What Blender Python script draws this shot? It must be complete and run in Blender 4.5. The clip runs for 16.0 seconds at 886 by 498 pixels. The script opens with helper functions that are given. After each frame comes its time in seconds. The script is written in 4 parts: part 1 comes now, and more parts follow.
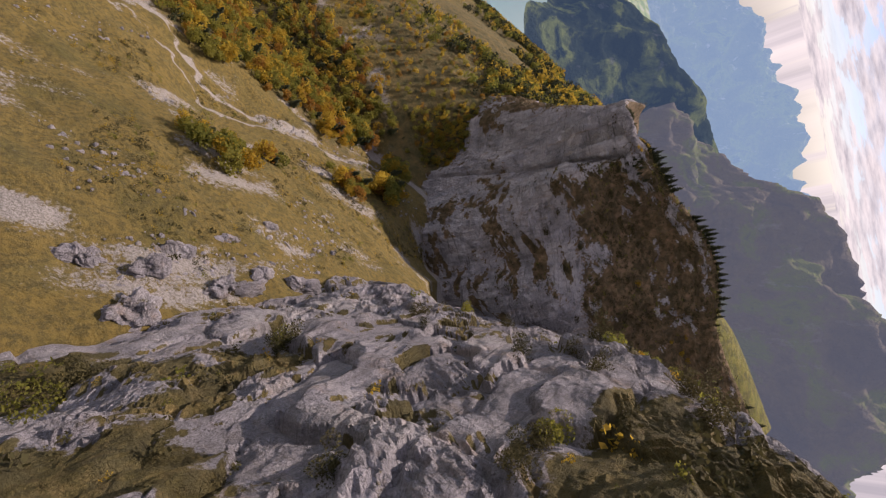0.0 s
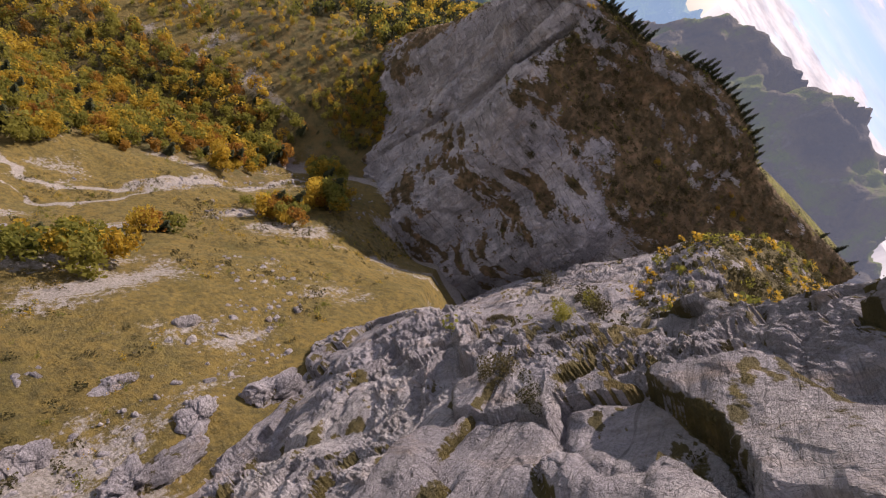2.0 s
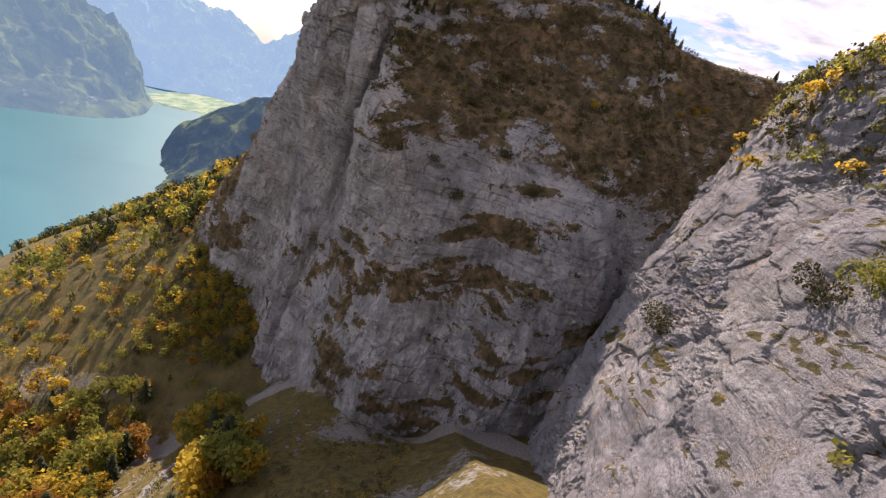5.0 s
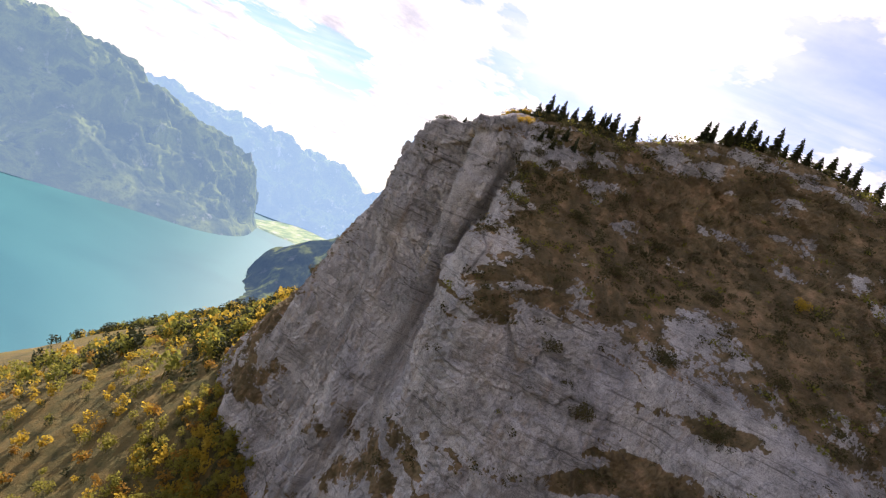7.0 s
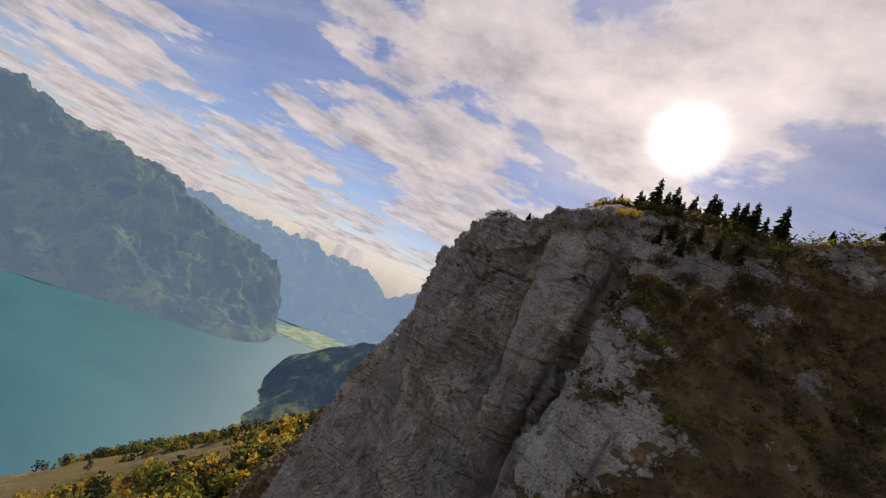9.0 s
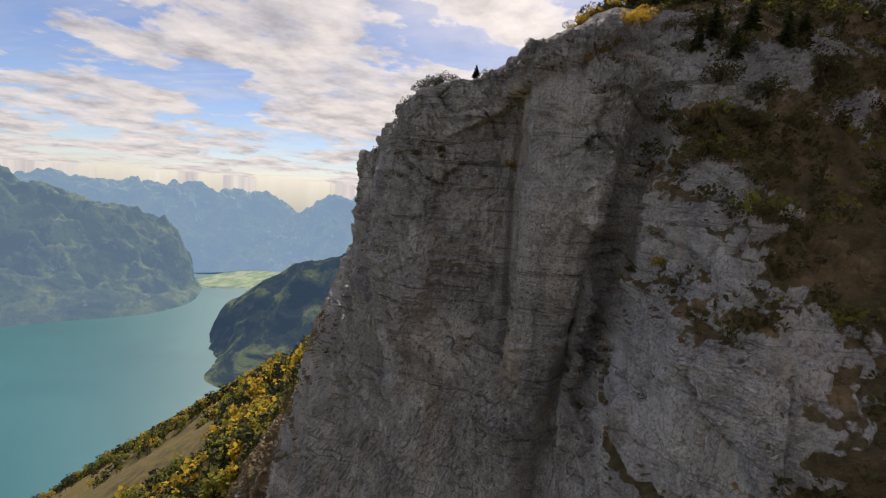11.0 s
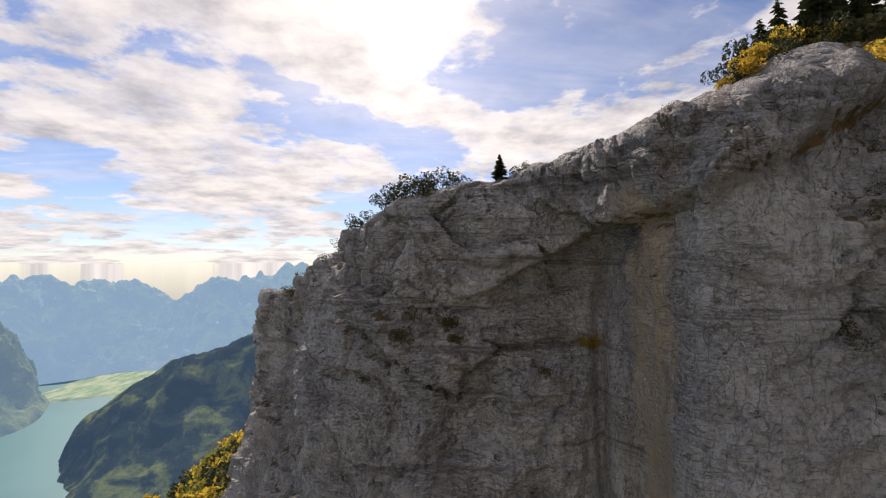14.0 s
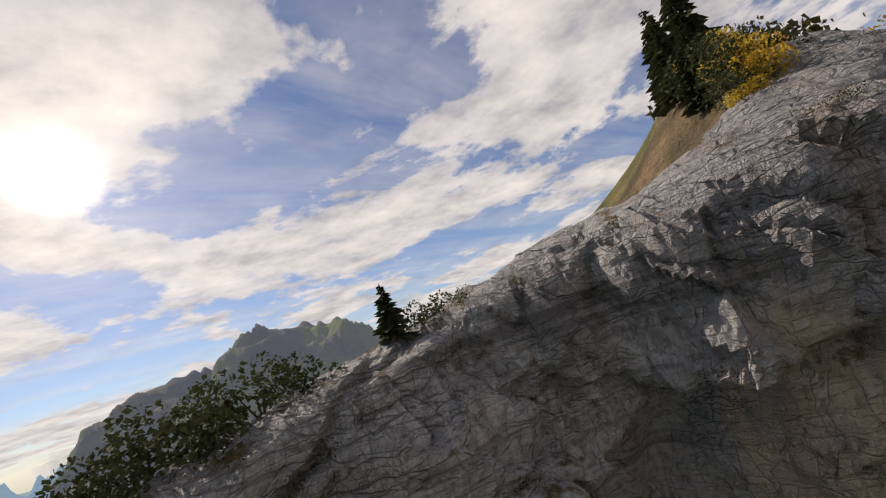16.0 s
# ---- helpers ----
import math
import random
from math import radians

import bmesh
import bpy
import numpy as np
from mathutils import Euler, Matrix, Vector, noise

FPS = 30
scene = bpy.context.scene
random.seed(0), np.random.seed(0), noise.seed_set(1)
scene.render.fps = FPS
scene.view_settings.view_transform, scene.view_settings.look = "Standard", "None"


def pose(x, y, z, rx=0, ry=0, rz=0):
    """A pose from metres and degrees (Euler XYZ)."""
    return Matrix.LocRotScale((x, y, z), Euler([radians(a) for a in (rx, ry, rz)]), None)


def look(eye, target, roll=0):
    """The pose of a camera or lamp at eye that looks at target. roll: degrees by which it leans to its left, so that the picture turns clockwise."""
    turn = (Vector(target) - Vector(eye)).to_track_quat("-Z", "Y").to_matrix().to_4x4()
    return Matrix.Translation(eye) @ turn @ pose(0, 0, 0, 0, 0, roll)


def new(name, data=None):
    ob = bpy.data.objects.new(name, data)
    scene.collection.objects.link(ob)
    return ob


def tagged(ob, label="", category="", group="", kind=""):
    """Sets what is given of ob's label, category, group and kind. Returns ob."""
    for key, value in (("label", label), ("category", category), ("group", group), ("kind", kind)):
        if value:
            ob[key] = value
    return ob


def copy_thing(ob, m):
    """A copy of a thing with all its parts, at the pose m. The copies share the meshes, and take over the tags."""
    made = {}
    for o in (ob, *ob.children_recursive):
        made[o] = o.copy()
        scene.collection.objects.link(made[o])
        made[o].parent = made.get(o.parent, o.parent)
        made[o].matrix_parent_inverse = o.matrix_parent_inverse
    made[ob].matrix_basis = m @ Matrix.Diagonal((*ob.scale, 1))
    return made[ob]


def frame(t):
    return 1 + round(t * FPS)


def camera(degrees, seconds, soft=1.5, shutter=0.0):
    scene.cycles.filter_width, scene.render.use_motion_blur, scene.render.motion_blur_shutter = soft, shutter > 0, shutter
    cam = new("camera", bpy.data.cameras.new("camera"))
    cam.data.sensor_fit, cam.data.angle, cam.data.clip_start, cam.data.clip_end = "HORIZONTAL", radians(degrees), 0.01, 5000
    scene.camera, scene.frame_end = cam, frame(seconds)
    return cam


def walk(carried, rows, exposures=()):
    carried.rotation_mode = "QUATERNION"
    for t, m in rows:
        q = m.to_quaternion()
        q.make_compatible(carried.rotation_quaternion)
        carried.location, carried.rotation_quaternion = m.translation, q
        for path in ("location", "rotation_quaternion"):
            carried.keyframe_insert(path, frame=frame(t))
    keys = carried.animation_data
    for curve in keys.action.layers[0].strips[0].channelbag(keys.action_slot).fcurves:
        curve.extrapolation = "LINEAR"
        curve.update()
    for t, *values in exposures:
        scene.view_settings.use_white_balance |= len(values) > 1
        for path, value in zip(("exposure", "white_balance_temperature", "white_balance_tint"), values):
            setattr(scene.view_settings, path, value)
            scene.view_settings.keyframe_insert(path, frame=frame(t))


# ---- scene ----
# the flight: seconds, place, heading right of north, pitch, lean to the right
cam = camera(87.4, 16.0, soft=1.2)
PATH = [
    (0.0, 4.41, -10.82, 14.61, -4.68, -40.31, -79.44),
    (0.5, 2.70, 0.22, 3.67, -4.71, -43.11, -81.88),
    (1.0, 0.58, 10.97, -7.61, -3.18, -44.23, -81.86),
    (1.5, -2.05, 21.51, -19.48, -0.58, -42.88, -71.22),
    (2.0, -4.87, 32.13, -31.73, 0.84, -38.19, -56.10),
    (2.5, -7.62, 43.23, -44.21, 4.67, -33.04, -43.44),
    (3.0, -10.75, 54.65, -56.16, 7.30, -30.00, -32.08),
    (3.2, -11.04, 59.64, -60.01, 7.22, -29.50, -26.79),
    (5.3, -22.79, 117.86, -95.77, 0.98, -18.58, -17.28),
    (5.5, -24.30, 123.62, -97.23, -0.22, -16.87, -18.51),
    (6.0, -28.17, 138.04, -100.37, -3.24, -13.70, -21.78),
    (6.5, -32.43, 152.47, -102.59, -7.40, -8.90, -20.45),
    (7.0, -37.17, 166.70, -104.21, -12.85, -5.78, -24.56),
    (7.5, -42.34, 179.05, -104.92, -17.55, -2.74, -27.97),
    (8.0, -47.84, 189.78, -104.71, -21.62, 3.66, -27.61),
    (8.5, -53.42, 199.82, -103.72, -22.22, 4.91, -27.83),
    (9.0, -59.00, 209.22, -102.39, -20.45, 4.75, -24.04),
    (9.5, -64.39, 218.24, -100.97, -15.82, 1.54, -18.74),
    (9.7, -66.46, 221.79, -100.41, -13.81, -0.11, -16.54),
    (11.8, -80.23, 247.72, -95.08, -5.92, -8.52, -1.23),
    (12.0, -81.18, 250.30, -94.33, -5.89, -8.64, -1.41),
    (12.5, -83.49, 256.80, -92.41, -5.26, -8.69, -2.63),
    (13.0, -85.65, 263.42, -90.31, -3.96, -8.82, -2.66),
    (13.5, -87.83, 270.27, -88.17, 0.02, -3.22, -2.57),
    (14.0, -90.26, 277.09, -86.21, 5.59, 1.68, 0.27),
    (14.5, -92.00, 283.84, -84.68, 15.42, 0.31, 5.70),
    (15.0, -92.40, 289.99, -83.03, 25.47, -0.93, 8.89),
    (15.5, -91.56, 295.29, -81.39, 30.31, 6.12, 10.28),
    (16.0, -90.53, 300.28, -79.49, 40.39, 9.17, 18.97),
]
# the film's own exposure and white balance on the way
EXPOSURES = [(0.0, 0.35, 7000, 31), (0.6, 0.55, 7000, 31), (1.0, 0.55, 7000, 31), (2.0, 0.6, 7000, 31), (3.0, 0.63, 7000, 31), (5.5, 1.0, 7050, 26),
             (7.0, 1.13, 7050, 25), (8.0, 0.53, 7150, 25), (9.0, -0.03, 7200, 23), (9.5, -0.25, 7200, 20), (12.0, 0.55, 7200, 18), (13.0, 0.6, 7100, 18),
             (14.0, 0.47, 7150, 18), (15.0, 0.3, 7250, 18), (16.0, 0.2, 7300, 16)]
walk(cam, [(t, pose(x, y, z, 90 + p, 0, -h) @ pose(0, 0, 0, 0, 0, -le)) for t, x, y, z, h, p, le in PATH], EXPOSURES)

# ---- world, sun, sky ----
SUN_DIR = Vector((-0.198, 0.691, 0.695)).normalized()
world = bpy.data.worlds.new("world")
scene.world = world
world.use_nodes = True
wt = world.node_tree
wt.nodes.clear()


def wire(tree, a, b):
    tree.links.new(a, b)


def node(tree, kind, **props):
    n = tree.nodes.new(kind)
    for k, v in props.items():
        if k == "inputs":
            for i, val in v.items():
                n.inputs[i].default_value = val
        elif k == "operation":
            n.operation = v
        elif k == "blend_type":
            n.blend_type = v
        elif k == "data_type":
            n.data_type = v
        elif k == "noise_type":
            n.noise_type = v
        elif k == "feature":
            n.feature = v
    return n


def math_n(tree, op, a, b=None, clamp=False):
    n = tree.nodes.new("ShaderNodeMath")
    n.operation, n.use_clamp = op, clamp
    for i, v in enumerate((a, b)):
        if v is None:
            continue
        if isinstance(v, (int, float)):
            n.inputs[i].default_value = v
        else:
            tree.links.new(v, n.inputs[i])
    return n.outputs[0]


def mix_c(tree, fac, a, b, mode="MIX"):
    n = tree.nodes.new("ShaderNodeMix")
    n.data_type, n.blend_type = "RGBA", mode
    for i, v in ((0, fac), (6, a), (7, b)):
        if isinstance(v, (int, float)):
            n.inputs[i].default_value = v
        elif isinstance(v, tuple):
            n.inputs[i].default_value = (*v, 1)
        else:
            tree.links.new(v, n.inputs[i])
    return n.outputs[2]


def ramp(tree, fac, stops):
    n = tree.nodes.new("ShaderNodeValToRGB")
    while len(n.color_ramp.elements) < len(stops):
        n.color_ramp.elements.new(0.5)
    for e, (at, c) in zip(n.color_ramp.elements, stops):
        e.position, e.color = at, (*c, 1) if isinstance(c, tuple) else (c, c, c, 1)
    tree.links.new(fac, n.inputs[0])
    return n.outputs[0]


def noise_n(tree, vec, scale, detail=4.0, rough=0.55, distortion=0.0):
    n = tree.nodes.new("ShaderNodeTexNoise")
    n.inputs["Scale"].default_value, n.inputs["Detail"].default_value = scale, detail
    n.inputs["Roughness"].default_value, n.inputs["Distortion"].default_value = rough, distortion
    if vec is not None:
        tree.links.new(vec, n.inputs["Vector"])
    return n.outputs[0]


def scaled(tree, vec, s, rot=(0, 0, 0), loc=(0, 0, 0)):
    n = tree.nodes.new("ShaderNodeMapping")
    n.inputs["Scale"].default_value, n.inputs["Location"].default_value = s, loc
    n.inputs["Rotation"].default_value = [radians(a) for a in rot]
    tree.links.new(vec, n.inputs["Vector"])
    return n.outputs[0]


sky = wt.nodes.new("ShaderNodeTexSky")
sky.sky_type, sky.sun_disc = "NISHITA", False
sky.sun_elevation = math.asin(SUN_DIR.z)
sky.sun_rotation = math.atan2(SUN_DIR.x, SUN_DIR.y)
sky.altitude, sky.air_density, sky.dust_density = 1500, 1.0, 0.6
way = wt.nodes.new("ShaderNodeTexCoord").outputs["Generated"]
sep = wt.nodes.new("ShaderNodeSeparateXYZ")
wire(wt, way, sep.inputs[0])
up = math_n(wt, "MAXIMUM", sep.outputs[2], 0.0)
# a layer of cloud high over the place: the direction carried up to a flat sheet
den = math_n(wt, "ADD", up, 0.13)
flat = wt.nodes.new("ShaderNodeCombineXYZ")
wire(wt, math_n(wt, "DIVIDE", sep.outputs[0], den), flat.inputs[0])
wire(wt, math_n(wt, "DIVIDE", sep.outputs[1], den), flat.inputs[1])
sheet = flat.outputs[0]
big = noise_n(wt, scaled(wt, sheet, (0.75, 0.75, 1), loc=(2.3, 0.55, 0)), 1.0, 7, 0.58, 0.35)
puffs = noise_n(wt, scaled(wt, sheet, (2.4, 2.4, 1), loc=(0.4, 3.1, 0)), 1.0, 8, 0.6, 0.2)
veil = noise_n(wt, scaled(wt, sheet, (0.5, 1.9, 1), rot=(0, 0, 25)), 1.0, 5, 0.6, 0.6)
cover = math_n(wt, "ADD", math_n(wt, "MULTIPLY", big, 0.68), math_n(wt, "MULTIPLY", puffs, 0.32))
cover = ramp(wt, cover, [(0.465, 0.0), (0.50, 0.85), (0.57, 1.0)])
thin = ramp(wt, veil, [(0.40, 0.02), (0.72, 0.5)])
cover = math_n(wt, "MAXIMUM", cover, thin)
# brightness of the cloud: thin edges shine, thick middles are greyer, and the light scatters forward round the sun
dotn = wt.nodes.new("ShaderNodeVectorMath")
dotn.operation = "DOT_PRODUCT"
wire(wt, way, dotn.inputs[0])
dotn.inputs[1].default_value = Vector((0.022, 0.897, 0.442)).normalized()
near_sun = math_n(wt, "POWER", math_n(wt, "MAXIMUM", dotn.outputs["Value"], 0.0), 26.0)
disc = math_n(wt, "POWER", math_n(wt, "MAXIMUM", dotn.outputs["Value"], 0.0), 1300.0)
grain = noise_n(wt, scaled(wt, sheet, (3.2, 3.2, 1), loc=(5, 1, 0)), 1.0, 8, 0.62)
body = ramp(wt, grain, [(0.32, (0.46, 0.48, 0.53)), (0.52, (0.76, 0.77, 0.79)), (0.72, (0.98, 0.97, 0.96))])
glow = math_n(wt, "ADD", math_n(wt, "MULTIPLY", near_sun, 0.2), math_n(wt, "MULTIPLY", disc, 5.0))
lit = mix_c(wt, 1.0, body, (1.0, 1.0, 1.0), "MULTIPLY")
bg_sky, bg_cloud, bg_sun = (wt.nodes.new("ShaderNodeBackground") for _ in range(3))
wire(wt, mix_c(wt, 1.0, sky.outputs[0], (0.80, 0.93, 1.16), "MULTIPLY"), bg_sky.inputs[0])
bg_sky.inputs[1].default_value = 0.075
wire(wt, lit, bg_cloud.inputs[0])
bg_cloud.inputs[1].default_value = 0.78
bg_sun.inputs[0].default_value = (1, 0.95, 0.86, 1)
wire(wt, glow, bg_sun.inputs[1])
mixw = wt.nodes.new("ShaderNodeMixShader")
wire(wt, cover, mixw.inputs[0])
wire(wt, bg_sky.outputs[0], mixw.inputs[1])
wire(wt, bg_cloud.outputs[0], mixw.inputs[2])
addw = wt.nodes.new("ShaderNodeAddShader")
wire(wt, mixw.outputs[0], addw.inputs[0])
wire(wt, bg_sun.outputs[0], addw.inputs[1])
wire(wt, addw.outputs[0], wt.nodes.new("ShaderNodeOutputWorld").inputs[0])

sun = new("sun", bpy.data.lights.new("sun", "SUN"))
sun.data.energy, sun.data.angle, sun.data.color = 4.3, radians(0.6), (1.0, 0.93, 0.82)
sun.matrix_world = look((0, 0, 400), Vector((0, 0, 400)) - SUN_DIR)


# ---- materials ----
def material(name):
    m = bpy.data.materials.new(name)
    m.use_nodes = True
    t = m.node_tree
    t.nodes.clear()
    out = t.nodes.new("ShaderNodeOutputMaterial")
    b = t.nodes.new("ShaderNodeBsdfPrincipled")
    b.inputs["Specular IOR Level"].default_value = 0.25
    t.links.new(b.outputs[0], out.inputs[0])
    pos = t.nodes.new("ShaderNodeNewGeometry").outputs["Position"]
    return m, t, b, pos


def bump(t, b, height, strength, distance):
    n = t.nodes.new("ShaderNodeBump")
    n.inputs["Strength"].default_value, n.inputs["Distance"].default_value = strength, distance
    t.links.new(height, n.inputs["Height"])
    t.links.new(n.outputs[0], b.inputs["Normal"])


def attribute(t, name):
    n = t.nodes.new("ShaderNodeAttribute")
    n.attribute_name = name
    return n.outputs["Fac"]


def cliff_material(name, grass, dry, rock_a, rock_b, rock_c):
    """Limestone with stains and streaks; the mesh attribute plants says where turf and scrub have taken hold."""
    m, t, b, pos = material(name)
    large = noise_n(t, pos, 0.045, 6, 0.6, 0.4)
    mid = noise_n(t, pos, 0.35, 6, 0.65)
    streak = noise_n(t, scaled(t, pos, (0.45, 0.45, 0.035)), 1.0, 6, 0.6, 0.3)
    beds = noise_n(t, scaled(t, pos, (0.05, 0.05, 1.1), rot=(14, 22, 0)), 1.0, 5, 0.7, 0.2)
    fine = noise_n(t, pos, 3.0, 7, 0.7)
    col = ramp(t, large, [(0.32, rock_a), (0.5, rock_b), (0.68, rock_c)])
    col = mix_c(t, ramp(t, mid, [(0.35, 0.0), (0.75, 0.55)]), col, rock_a)
    col = mix_c(t, ramp(t, streak, [(0.54, 0.0), (0.72, 0.6)]), col, (0.15, 0.147, 0.15))
    col = mix_c(t, ramp(t, noise_n(t, scaled(t, pos, (0.25, 0.25, 0.03), loc=(9, 4, 2)), 1.0, 5, 0.6), [(0.56, 0.0), (0.72, 0.6)]), col, (0.40, 0.30, 0.22))
    col = mix_c(t, ramp(t, beds, [(0.34, 0.7), (0.44, 0.0)]), col, (0.12, 0.115, 0.11))
    col = mix_c(t, ramp(t, fine, [(0.36, 0.6), (0.54, 0.0)]), col, (0.16, 0.155, 0.15))
    wob = t.nodes.new("ShaderNodeVectorMath")
    wob.operation = "ADD"
    warp_n = t.nodes.new("ShaderNodeTexNoise")
    warp_n.inputs["Scale"].default_value, warp_n.inputs["Detail"].default_value = 0.5, 5
    t.links.new(pos, warp_n.inputs["Vector"])
    t.links.new(pos, wob.inputs[0])
    t.links.new(warp_n.outputs["Color"], wob.inputs[1])

    def joints(scale, rot, wide):
        v = t.nodes.new("ShaderNodeTexVoronoi")
        v.feature = "DISTANCE_TO_EDGE"
        t.links.new(scaled(t, wob.outputs[0], scale, rot=rot), v.inputs["Vector"])
        return ramp(t, v.outputs["Distance"], [(0.0, 0.0), (wide, 1.0)])

    open_1 = joints((0.30, 0.30, 0.05), (4, 6, 0), 0.03)
    open_2 = joints((0.10, 0.10, 0.75), (14, 22, 0), 0.05)
    open_3 = joints((1.3, 1.3, 0.5), (5, 12, 0), 0.07)
    some = ramp(t, noise_n(t, pos, 0.11, 4, 0.6), [(0.42, 0.05), (0.62, 1.0)])
    other = ramp(t, noise_n(t, scaled(t, pos, (1, 1, 1), loc=(31, 7, 3)), 0.08, 4, 0.6), [(0.42, 0.05), (0.62, 1.0)])
    col = mix_c(t, math_n(t, "MULTIPLY", math_n(t, "MULTIPLY", math_n(t, "SUBTRACT", 1.0, open_1), 0.5), other), col, (0.10, 0.095, 0.09))
    col = mix_c(t, math_n(t, "MULTIPLY", math_n(t, "MULTIPLY", math_n(t, "SUBTRACT", 1.0, open_2), 0.5), some), col, (0.09, 0.085, 0.08))
    col = mix_c(t, math_n(t, "MULTIPLY", math_n(t, "MULTIPLY", math_n(t, "SUBTRACT", 1.0, open_3), 0.35), some), col, (0.11, 0.105, 0.10))
    col = mix_c(t, math_n(t, "MULTIPLY", attribute(t, "pale"), ramp(t, noise_n(t, scaled(t, pos, (1.6, 1.6, 0.12)), 1.0, 5, 0.6), [(0.35, 0.25), (0.55, 0.9)])), col, (0.56, 0.47, 0.35))
    turf = ramp(t, noise_n(t, pos, 0.22, 6, 0.7), [(0.3, dry), (0.5, grass), (0.62, tuple(c * 0.7 for c in grass)), (0.75, dry)])
    turf = mix_c(t, ramp(t, noise_n(t, pos, 2.2, 5, 0.75), [(0.4, 0.0), (0.7, 0.5)]), turf, tuple(c * 0.55 for c in grass))
    turf = mix_c(t, attribute(t, "lawn"), turf, ramp(t, noise_n(t, pos, 0.12, 5, 0.7), [(0.35, (0.13, 0.15, 0.03)), (0.65, (0.23, 0.21, 0.05))]))
    turf = mix_c(t, ramp(t, noise_n(t, scaled(t, pos, (1, 1, 1.4), loc=(3, 8, 1)), 0.13, 6, 0.7, 0.3), [(0.47, 0.0), (0.56, 0.55)]), turf, (0.085, 0.078, 0.04))
    edge = math_n(t, "ADD", attribute(t, "plants"), math_n(t, "MULTIPLY", math_n(t, "SUBTRACT", noise_n(t, pos, 0.9, 6, 0.7), 0.5), 1.1))
    where = ramp(t, edge, [(0.44, 0.0), (0.56, 1.0)])
    t.links.new(mix_c(t, where, col, turf), b.inputs["Base Color"])
    b.inputs["Roughness"].default_value = 0.9
    h = math_n(t, "ADD", math_n(t, "MULTIPLY", fine, 0.6), math_n(t, "ADD", mid, math_n(t, "MULTIPLY", beds, 0.7)))
    h = math_n(t, "ADD", h, math_n(t, "ADD", math_n(t, "MULTIPLY", open_1, 0.25), math_n(t, "MULTIPLY", math_n(t, "ADD", math_n(t, "MULTIPLY", open_2, 0.6), math_n(t, "MULTIPLY", open_3, 0.12)), some)))
    bump(t, b, h, 1.0, 0.85)
    return m


ROCK = cliff_material("limestone", (0.225, 0.165, 0.088), (0.37, 0.24, 0.145), (0.37, 0.37, 0.39), (0.55, 0.545, 0.55), (0.67, 0.65, 0.63))
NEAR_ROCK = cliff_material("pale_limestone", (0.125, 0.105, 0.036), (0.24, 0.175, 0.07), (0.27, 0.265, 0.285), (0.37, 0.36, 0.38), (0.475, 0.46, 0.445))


def meadow_material():
    """Steep autumn grass, worn to pale stony ground where the attribute stones is high."""
    m, t, b, pos = material("autumn_meadow")
    col = ramp(t, noise_n(t, pos, 0.035, 6, 0.6, 0.4), [(0.32, (0.10, 0.09, 0.026)), (0.5, (0.20, 0.145, 0.04)), (0.68, (0.135, 0.115, 0.038))])
    col = mix_c(t, ramp(t, noise_n(t, pos, 0.5, 6, 0.7), [(0.42, 0.0), (0.62, 0.85)]), col, (0.06, 0.056, 0.022))
    col = mix_c(t, ramp(t, noise_n(t, pos, 3.0, 4, 0.7), [(0.45, 0.0), (0.75, 0.5)]), col, (0.27, 0.21, 0.07))
    scree = ramp(t, noise_n(t, pos, 1.6, 7, 0.75), [(0.35, (0.15, 0.14, 0.11)), (0.55, (0.36, 0.34, 0.31)), (0.7, (0.46, 0.44, 0.42))])
    edge = math_n(t, "ADD", attribute(t, "stones"), math_n(t, "MULTIPLY", math_n(t, "SUBTRACT", noise_n(t, pos, 0.6, 7, 0.75), 0.5), 1.5))
    col = mix_c(t, ramp(t, edge, [(0.46, 0.0), (0.62, 1.0)]), col, scree)
    wood = ramp(t, noise_n(t, pos, 0.12, 5, 0.7), [(0.35, (0.06, 0.062, 0.024)), (0.5, (0.12, 0.10, 0.04)), (0.7, (0.18, 0.125, 0.045))])
    col = mix_c(t, attribute(t, "woods"), col, wood)
    t.links.new(col, b.inputs["Base Color"])
    b.inputs["Roughness"].default_value = 0.95
    bump(t, b, math_n(t, "ADD", noise_n(t, pos, 1.2, 7, 0.75), noise_n(t, pos, 0.25, 4, 0.6)), 1.0, 1.1)
    return m


MEADOW = meadow_material()


def foliage_material(name, a, c, d, through_light=0.7):
    m, t, b, pos = material(name)
    r = t.nodes.new("ShaderNodeObjectInfo").outputs["Random"]
    col = ramp(t, r, [(0.0, a), (0.5, c), (1.0, d)])
    col = mix_c(t, ramp(t, noise_n(t, pos, 0.16, 4, 0.7), [(0.38, 0.0), (0.62, 0.8)]), col, d)
    col = mix_c(t, ramp(t, noise_n(t, pos, 1.1, 4, 0.7), [(0.45, 0.0), (0.75, 0.45)]), col, tuple(v * 0.5 for v in a))
    g = t.nodes.new("ShaderNodeNewGeometry").outputs["Random Per Island"]
    col = mix_c(t, math_n(t, "MULTIPLY", g, 0.45), col, d)
    t.links.new(col, b.inputs["Base Color"])
    b.inputs["Roughness"].default_value = 0.8
    tr, mx = t.nodes.new("ShaderNodeBsdfTranslucent"), t.nodes.new("ShaderNodeMixShader")
    t.links.new(col, tr.inputs[0])
    mx.inputs[0].default_value = through_light
    t.links.new(b.outputs[0], mx.inputs[1])
    t.links.new(tr.outputs[0], mx.inputs[2])
    out_n = [n for n in t.nodes if n.type == "OUTPUT_MATERIAL"][0]
    t.links.new(mx.outputs[0], out_n.inputs[0])
    return m


